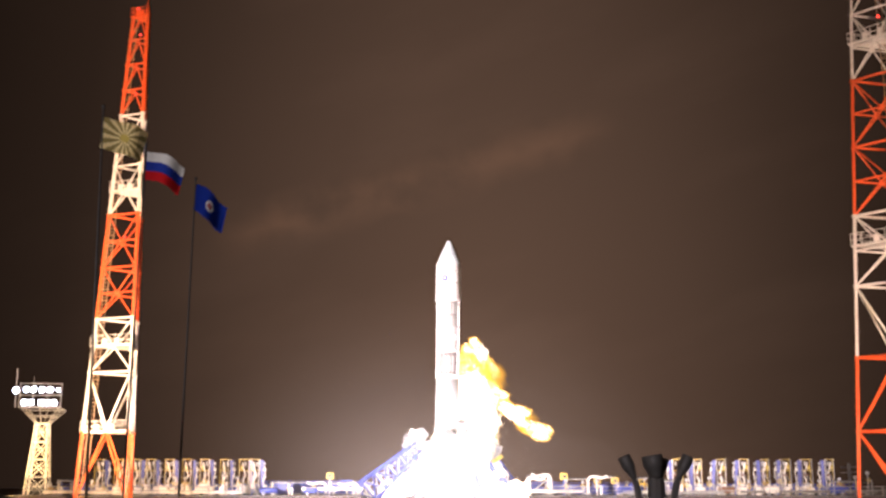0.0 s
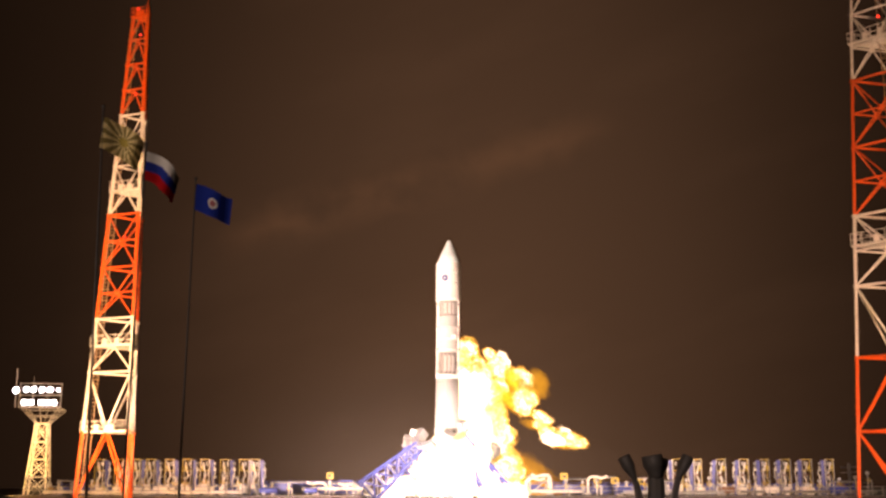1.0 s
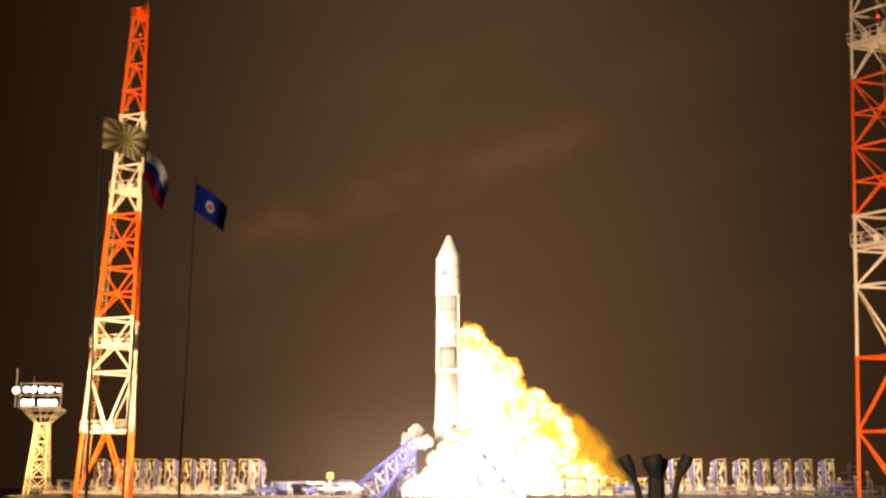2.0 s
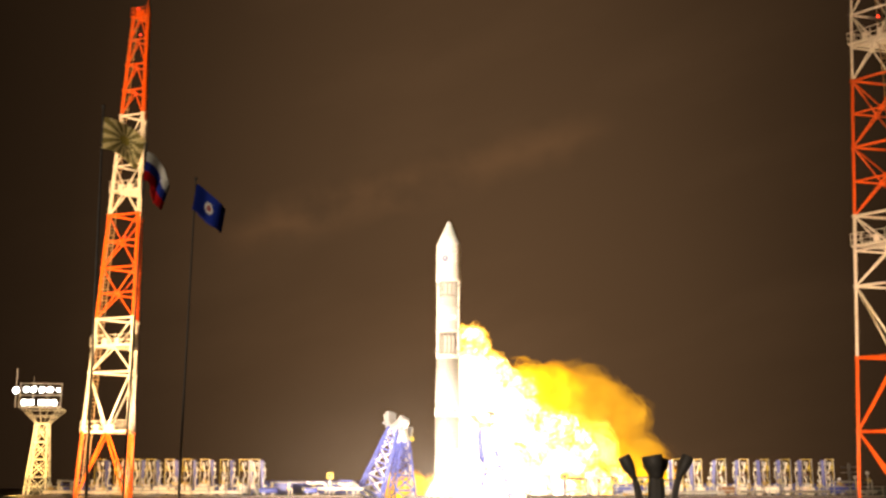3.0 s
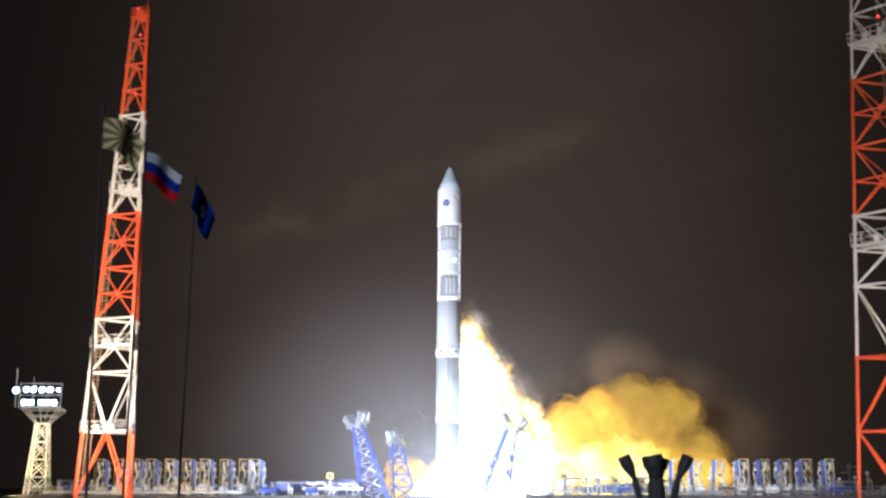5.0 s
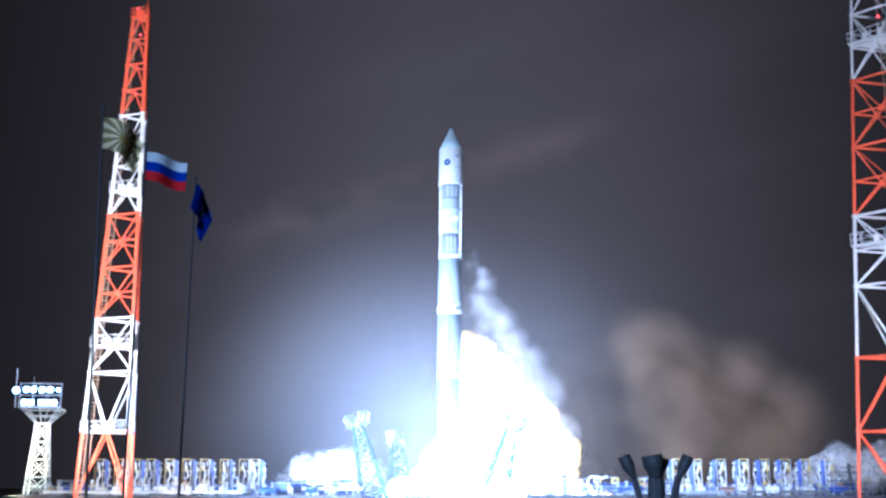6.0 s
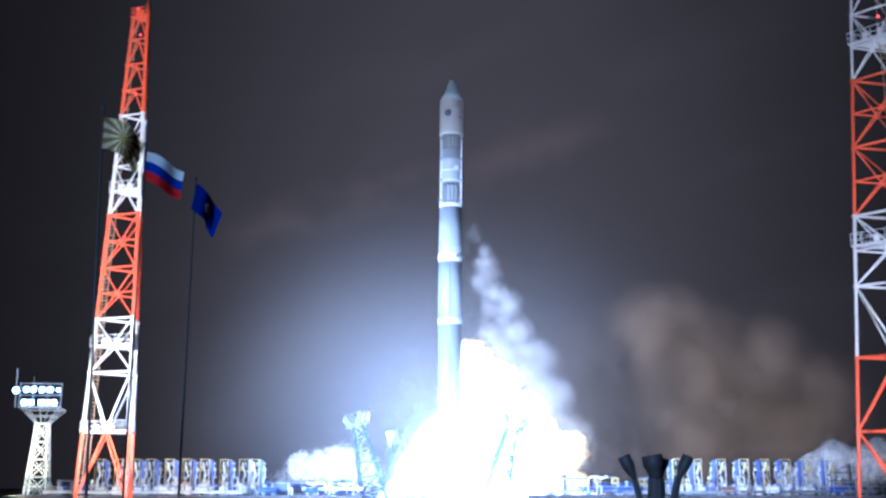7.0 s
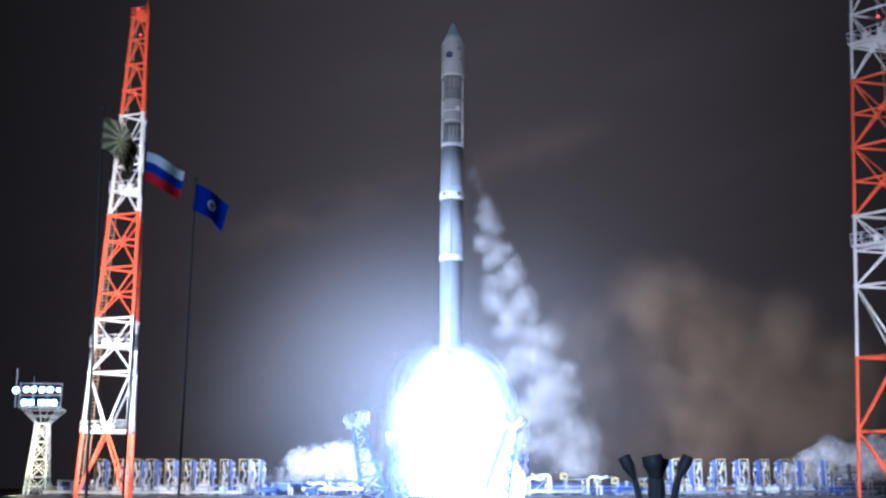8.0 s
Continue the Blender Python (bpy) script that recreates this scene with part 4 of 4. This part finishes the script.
# pole, droop of the cloth over time, heading swing over time
FLAGS = [(flagpole(-11.62, 35, 14.4, AIR, "green and yellow sunburst flag on a slim pole", -1.7),
          [(0, 30, 5), (1, 42, 30), (1.5, 25, 20), (3.5, 42, 25), (4.5, 38, 30), (6, 40, 30), (7, 38, 30), (8, 50, 30)], 0.25, 1.1),
         (flagpole(-11.75, 39.4, 14.5, TRI, "white, blue and red striped flag on a slim pole"),
          [(0, 27, 10), (0.6, 33, 15), (1.0, 42, 30), (1.5, 64, 50), (3.0, 62, 45), (3.5, 66, 50), (4.5, 48, 45), (5.8, 12, 20), (6.5, 14, 20), (7, 30, 20), (8, 30, 15)], 0.2, 2.0),
         (flagpole(-10.65, 43.2, 14.2, BADGE, "blue flag with a round white badge on a slim pole"),
          [(0, 42, 25), (1, 22, 20), (1.5, 35, 25), (3.5, 47, 40), (4.5, 66, 55), (5.8, 80, 65), (6.5, 76, 65), (7, 58, 50), (7.4, 20, 15), (8, 42, 30)], 0.1, 3.0)]


def fly_flags():
    w = LONG / STRIPS
    for (fp, strips, top), droop, lower, phase in FLAGS:
        rows = [[] for _ in strips]
        for t in [0.125 * i for i in range(65)]:
            dr, yaw0 = lerp_rows(droop, t)
            px, py, pz = 0.05, 0.0, top - 0.15 - lower
            for k, out in enumerate(rows):
                u = (k + 0.5) / STRIPS
                yaw = radians(yaw0 * 0.7 + 38 * u ** 0.5 * math.sin(7.5 * u - 7.0 * t + phase))
                fall = radians(dr * min(1.0, 0.35 + 1.1 * u) + 10 * math.sin(5 * u - 6 * t + phase * 2))
                out.append((t, Matrix.Translation((px, py, pz)) @ Matrix.Rotation(yaw, 4, "Z") @ Matrix.Rotation(fall * 0.3, 4, "Y")))
                px += w * math.cos(fall) * math.cos(yaw)
                py += w * math.cos(fall) * math.sin(yaw)
                pz -= w * math.sin(fall)
        for ob, r in zip(strips, rows):
            walk(ob, r)


# ---- flame, steam and smoke ----
def puff_mesh(name, material, seed, shells=(1.0, 0.92, 0.83, 0.73, 0.61, 0.46), rough=0.5, sub=3):
    bm = bmesh.new()
    for s in shells:
        g = bmesh.ops.create_icosphere(bm, subdivisions=sub, radius=1.0)
        for v in g["verts"]:
            q = v.co * 1.3 + Vector((seed * 7.3, seed * 3.1, s * 6.0))
            k = 0.72 + rough * (noise.noise(q) + 0.5 * abs(noise.noise(q * 2.3)) + 0.4 * abs(noise.noise(q * 4.9)) + 0.15 * noise.noise(q * 9.0))
            v.co = v.co * k * s
    for f in bm.faces:
        f.smooth = True
    me = bpy.data.meshes.new(name)
    bm.to_mesh(me)
    bm.free()
    me.materials.append(material)
    return me


def puffs(parent, name, meshes, spots):
    made = []
    for k, (r, sx) in enumerate(spots):
        ob = new(name, meshes[k % len(meshes)])
        ob.parent = parent
        ob.scale = (r * sx, r, r)
        made.append(ob)
    return made


def lerp_rows(rows, t):
    for a, b in zip(rows, rows[1:]):
        if t <= b[0]:
            k = (t - a[0]) / (b[0] - a[0])
            k = max(0.0, min(1.0, k))
            return [u + (v - u) * k for u, v in zip(a[1:], b[1:])]
    return list(rows[-1][1:])


TIMES = [0.25 * i for i in range(33)]
rng = random.Random(5)
HOT_M = [puff_mesh("hot_puff", HOT, s) for s in (1, 2, 3)]
CORE_M = [puff_mesh("core_puff", CORE, s) for s in (16, 17, 18)]
PLUME_M = [puff_mesh("plume_puff", PLUME, s, (1.0, 0.94, 0.88, 0.81, 0.74, 0.66, 0.58, 0.49, 0.4, 0.3), rough=0.14) for s in (25, 26, 27)]
FIRE_M = [puff_mesh("fire_puff", FIRE, s, rough=0.36) for s in (4, 5, 6)]
FIRE_HOT_M = [puff_mesh("hot_fire_puff", FIRE_HOT, s, rough=0.36) for s in (19, 20, 21)]
FIRE_EDGE_M = [puff_mesh("edge_fire_puff", FIRE_EDGE, s, rough=0.4) for s in (22, 23, 24)]
SMOKE_M = [puff_mesh("smoke_puff", SMOKE, s, rough=0.3) for s in (7, 8, 9)]
BANK_M = [puff_mesh("bank_puff", BANK, s, rough=0.36) for s in (13, 14, 15)]
STEAM_M = [puff_mesh("steam_puff", STEAM, s, rough=0.55) for s in (10, 11, 12)]

exhaust = thing("exhaust_flame", "blinding white exhaust flame below the engine, its bloom built in as glowing puffs", "flame")
# puffs wider than the flame, so their faint outer shells paint its bloom
jets = puffs(exhaust, "flame_puff", PLUME_M, [(3.6, 1.0), (7.0, 1.0), (10.8, 1.0), (12.4, 1.0), (11.0, 1.0)])
for ob, z, x in zip(jets, (-44.6, -46.4, -49.0, -52.5, -57.5), (0, 0.2, 0.5, 0.6, 0.5)):
    ob.location = (x, 1.0, z)

side_fire = thing("side_fire", "white and yellow fire sheet trailing off beside the rocket", "fire")
SIDE = []
for _ in range(130):
    d = rng.random() ** 1.3
    SIDE.append((rng.random() ** 0.9, d, rng.uniform(-2.2, 2.2), rng.uniform(0, 6.28), rng.uniform(1.2, 2.1) + 1.3 * d ** 0.6))
side_obs = [puffs(side_fire, "flame_puff", [(HOT_M if s[1] < 0.25 else CORE_M)[k % 3]], [(s[4], rng.uniform(0.9, 1.3))])[0] for k, s in enumerate(SIDE)]
TONGUE = []
for k in range(44):
    far = k >= 26
    TONGUE.append((far, rng.uniform(-1, 1) if not far else (k - 26) / 17, rng.uniform(-1, 1), rng.uniform(-1.5, 1.5), rng.uniform(0, 6.28),
                   rng.uniform(0.8, 1.6) if not far else rng.uniform(0.6, 1.2)))
tongue_obs = puffs(side_fire, "flame_tongue", [HOT_M[0], FIRE_EDGE_M[0], HOT_M[1], FIRE_M[1], HOT_M[2], FIRE_EDGE_M[1], CORE_M[0]], [(s[5], 2.1 if s[0] else 1.5) for s in TONGUE])

# pit fire; early puffs before the arms also paint them blown-out white
base_fire = thing("base_fire", "white hot ignition fire out of the pit, with added glowing puffs for the glare on the supports", "fire")
BASE = []
for _ in range(64):
    h = rng.random() ** 1.25
    BASE.append((rng.uniform(-1, 1) * (1.0 - 0.78 * h), h, rng.uniform(-7.5, 2.5), rng.uniform(0, 6.28), rng.uniform(1.0, 1.8)))
base_obs = puffs(base_fire, "flame_puff", CORE_M, [(b[4], 1.1) for b in BASE])
EDGE = [(rng.uniform(-1, 1), rng.random(), rng.uniform(-1, 1), rng.uniform(0, 6.28), rng.uniform(1.5, 2.4)) for _ in range(18)]
edge_obs = puffs(base_fire, "yellow_flame_puff", FIRE_M, [(b[4], 1.0) for b in EDGE])

fire_cloud = thing("fire_cloud", "billowing yellow and orange fireball rolling along the ground", "fireball")
CLOUD = []
for _ in range(52):
    a, r = rng.uniform(0, 6.28), rng.random() ** 0.5
    CLOUD.append((11 * r * math.cos(a), rng.uniform(-4, 4), 8.2 * r * math.sin(a), rng.uniform(0, 6.28), rng.uniform(3.0, 5.4)))
for dx, dz, r in ((-4.5, 6.6, 4.2), (-2.0, 7.6, 4.4), (0.5, 8.4, 4.4), (-7.5, 4.6, 4.4), (-0.5, 5.5, 4.8), (-9.5, 1.0, 4.2), (3.0, 8.0, 4.0)):
    CLOUD.append((dx, rng.uniform(-3, 3), dz, rng.uniform(0, 6.28), r))
cloud_obs = []
for k, c in enumerate(CLOUD):
    heat = 0.8 * c[0] / 11 + c[2] / 8
    cloud_obs += puffs(fire_cloud, "fire_puff", [(FIRE_HOT_M if heat < -0.2 else FIRE_EDGE_M if heat > 0.62 else FIRE_M)[k % 3]], [(c[4], 1.1)])

smoke_cloud = thing("smoke_cloud", "broad brown-grey smoke cloud thinning as it drifts", "smoke")
SMK = []
for _ in range(96):
    a, r = rng.uniform(0, 6.28), rng.random() ** 0.5
    SMK.append((15.5 * r * math.cos(a), rng.uniform(-5, 5), 9 * r * math.sin(a), rng.uniform(0, 6.28), rng.uniform(5.2, 9.5)))
smoke_obs = puffs(smoke_cloud, "smoke_puff", SMOKE_M, [(c[4], 1.15) for c in SMK])

steam_trail = thing("steam_trail", "pale steam trail hanging beside the climbing rocket", "steam")
STM = [(((k + 0.5) / 110) ** 1.15, rng.uniform(-1, 1), rng.uniform(-1.5, 1.5), rng.uniform(0, 6.28), rng.uniform(0.8, 1.7)) for k in range(110)]
steam_obs = puffs(steam_trail, "steam_puff", STEAM_M, [(s[4] * (0.75 + 1.6 * s[0]), 1.0) for s in STM])

trench_steam = []
for label, spots in (("low white steam bank rolling out of the flame trench", [(-19.4, 1.6, 2.8), (-17.2, 3.4, 3.2), (-14.8, 3.8, 3.2), (-12.4, 4.2, 3.4), (-9.6, 3.0, 3.4)]),
                     ("low grey steam bank behind the service deck", [(44.5, 2.0, 2.6), (47, 3.2, 3.2), (49.4, 4.6, 3.2), (52, 3.6, 3.6), (55, 4.4, 3.8), (59, 4.6, 4.2)])):
    bank = thing("steam_bank", label, "steam")
    for ob, (x, z, r) in zip(puffs(bank, "steam_puff", BANK_M, [(s[2], 1.0) for s in spots]), spots):
        ob.location = (x, 133, z)
        ob.rotation_euler = (x, 2 * x, 0)
    trench_steam.append(bank)

# thin mist shells over the pad, added to form the fire's halo and bloom
mist = thing("mist", "thin mist shells over the launch pad, added to form the fire's halo", "mist")
for k in range(17):
    bm = bmesh.new()
    bmesh.ops.create_icosphere(bm, subdivisions=4, radius=1.0, matrix=Matrix.Diagonal((5 + 2.5 * k, 5 + 1.0 * k, 6 + 2.7 * k, 1)))
    for f in bm.faces:
        f.smooth = True
    part("mist_layer", bm, MIST, mist)


def motions():
    for t_rows in (rocket, exhaust):
        walk(t_rows, [(t, pose(0.72 + x, 125, z, 0, 0.55, 0)) for t, x, z in FLIGHT])
    for arm, (x, y, away, inward, out, base) in zip(arms, ARMS):
        rows = []
        for t, k in ((0, 0), (1.6, 0), (2.0, 0.08), (2.5, 0.25), (3.0, 0.47), (3.5, 0.8), (3.9, 0.97), (4.2, 1.0), (8.0, 1.0)):
            lean = inward + (out - inward) * k
            rows.append((t, pose(x, y, base, 0, 0, away) @ pose(0, 0, 0, 0, -lean, 0)))
        walk(arm, rows)
    # sheet of fire: top corner at the rocket's side, foot on the ground to the east
    top = [(0, 17.5, 4.2, 4, 1.0), (0.5, 18, 5.0, 3.5, 1.2), (1.0, 18.5, 9, 2, 1.4), (1.5, 19.5, 18, 0, 1.7), (3.0, 21.5, 25, 0, 1.0), (3.5, 22.3, 24, 0, 0.9), (4.5, 25, 16.5, 0, 0.95), (5.0, 22.8, 18, 0, 1.3), (6.0, 21.5, 22, 0, 1.7), (7.0, 20, 22.5, 0, 1.8), (7.5, 17, 20, 0, 1.8), (8.0, 10, 11, 0, 1.5)]
    for ob, (s, d, y, a, r) in zip(side_obs, SIDE):
        rows = []
        for t in TIMES:
            zt, xf, zf, bow = lerp_rows(top, t)
            px, pz = 1.6 + (xf - 1.6) * s, zf + (zt - zf) * (1 - s ** bow)
            px, pz = px * (1 - 0.8 * d), pz * (1 - 0.5 * d)
            shrink = 0.3 + 0.3 * s
            px += 0.4 * math.sin(2.2 * t + a)
            pz += 0.4 * math.cos(2.7 * t + a)
            if d < 0.22:
                inner = 1.0 - 0.22 * max(0.0, min(1.0, (t - 4.7) / 0.8))
                px, pz = px * inner, pz * inner
            rows.append((t, pose(max(px + 0.4, 0.9 * r + 0.9), 128.2 + y, pz - r * shrink, 25 * t, 10 * a, 30 * math.sin(a) * t)))
        walk(ob, rows)
    # loose flames off the sheet's edge: middle and spread of the cluster, then both ends of the far tongue
    tip = [(0, 4.4, 15, 1.6, 3.6, 5.5, 12, 12.2, 8), (0.5, 5.6, 14.8, 2.8, 3.4, 8.2, 10.5, 14.0, 7.0), (1.0, 7.0, 14, 4.0, 3.4, 11, 9.0, 16, 6.4), (1.5, 9.0, 12, 4.5, 4.5, 14, 5.5, 18.5, 2.5),
           (2.6, 13, 4, 5, 4, 19, -4, 23, -6), (8.0, 13, -9, 5, 3, 19, -9, 23, -10)]
    for ob, (far, u, v, y, a, r) in zip(tongue_obs, TONGUE):
        rows = []
        for t in TIMES:
            cx, cz, sx, sz, x0, z0, x1, z1 = lerp_rows(tip, t)
            if far:
                px, pz = x0 + (x1 - x0) * u + 0.9 * v, z0 + (z1 - z0) * u + 0.8 * math.sin(6 * u + 1.5 * t) * (0.3 + u) + 0.5 * math.sin(7 * v)
            else:
                px, pz = cx + sx * u + 0.25 * sx * v, cz - 0.6 * sz * u + sz * 0.6 * v
            dip = math.degrees(math.atan2(z0 - z1, x1 - x0)) if far else 50
            rows.append((t, pose(px, 127.2 + y, pz, 15 * t + 60 * a, dip + 22 * math.sin(a * 5 + t), 0)))
        walk(ob, rows)
    # fire in the pit and glare over the supports: half width, height
    core = [(0, 8.6, 7.4), (1.0, 8.6, 7.2), (1.5, 7.8, 6.6), (2.2, 5, 6.0), (3.0, 3.6, 5.5), (4.5, 4.2, 5.0), (5.8, 8.0, 6.5), (7.0, 8.8, 7.0), (7.5, 8.0, 6.0), (8.0, 4.6, 4.0)]
    for ob, (u, h, y, a, r) in zip(base_obs, BASE):
        rows = []
        for t in TIMES:
            w, hh = lerp_rows(core, t)
            rows.append((t, pose(0.8 + w * u + (1.6 if 2.2 < t < 5.2 else 0.8), 127.6 + y, h * hh - 0.6 + 0.3 * math.sin(3 * t + a), 20 * t, 20 * a, 25 * t)))
        walk(ob, rows)
    lick = [(0, -8, 2), (2.0, -7, 3), (2.8, 0, 4), (3.5, 1.6, 5), (4.5, 2.6, 7.0), (5.2, 1.0, 5), (5.8, -2, 4), (8.0, -6, 3)]
    for ob, (u, h, y, a, r) in zip(edge_obs, EDGE):
        rows = []
        for t in TIMES:
            z, hh = lerp_rows(lick, t)
            rows.append((t, pose(-3.4 + 3.0 * u, 132.0 + y, z + hh * h * 0.6 - 0.8, 20 * t, 20 * a, 20 * t)))
        walk(ob, rows)
    path = [(0, 4, -14, 0.3), (0.6, 6, -8, 0.3), (1.0, 9.5, -1, 0.32), (1.5, 13, 0.5, 0.5), (3.0, 18, 6.2, 0.85), (3.5, 20.3, 7.4, 0.92), (4.5, 24.6, 9.4, 1.07), (4.8, 25.3, 9.2, 1.07), (5.8, 20, -18, 0.7), (8.0, 20, -18, 0.7)]
    for ob, (dx, dy, dz, a, r) in zip(cloud_obs, CLOUD):
        rows = []
        for t in TIMES:
            cx, cz, g = lerp_rows(path, t)
            slope = 0.42 * max(0.0, min(1.0, (4.6 - t) / 1.0))
            rows.append((t, pose(cx + g * dx + 0.3 * math.sin(1.5 * t + a), 134 + dy, cz + g * (dz - slope * dx), 12 * t, 20 * a, 15 * t * math.sin(a))))
        walk(ob, rows)
    path = [(0, 4, -16, 0.3), (1.5, 10, -10, 0.4), (3.0, 19, 2, 0.5), (4.5, 24, 7, 0.75), (5.8, 31.5, 9.8, 0.98), (7.0, 34.5, 12.5, 1.2), (8.0, 35.5, 15, 1.38)]
    for ob, (dx, dy, dz, a, r) in zip(smoke_obs, SMK):
        rows = []
        for t in TIMES:
            cx, cz, g = lerp_rows(path, t)
            rows.append((t, pose(cx + 0.3 + g * dx, 147 + dy, cz + g * dz, 6 * t, 20 * a, 8 * t * math.sin(a))))
        walk(ob, rows)
    stop = [(0, -6, 2, -12), (3.0, 8, 3, -6), (4.7, 23, 8, 4), (5.8, 32, 12, 6), (6.5, 34, 13.5, 5), (7.0, 37, 14.2, 5), (8.0, 46, 15.4, 4)]
    for ob, (s, d, y, a, r) in zip(steam_obs, STM):
        rows = []
        for t in TIMES:
            zt, xf, zf = lerp_rows(stop, t)
            px, pz = 1.3 + (xf - 1.3) * s ** 1.05, zt + (zf - zt) * s
            rows.append((t, pose(px + d * (0.5 + 4.2 * s), 128 + y, pz + (0.5 + 1.2 * s) * math.sin(0.8 * t + a), 14 * t, 20 * a, 10 * t)))
        walk(ob, rows)
    fly_flags()
    # halo shells stay sunk early, then rise with the flame
    walk(mist, [(t, pose(0.8, 126.5, z)) for t, z in ((0, -12), (1.0, -16), (3.0, -16), (4.5, -9), (5.2, 1.5), (6.0, 6), (7.0, 8), (8.0, 11))])
    for bank, drift in zip(trench_steam, (-0.3, -0.6)):
        walk(bank, [(0, pose(0, 0, -12)), (4.2, pose(0, 0, -11)), (5.8, pose(0, 0, -0.6)), (7.0, pose(drift, 0, -0.1)), (8.0, pose(drift * 1.6, 0, 0.4))])


motions()
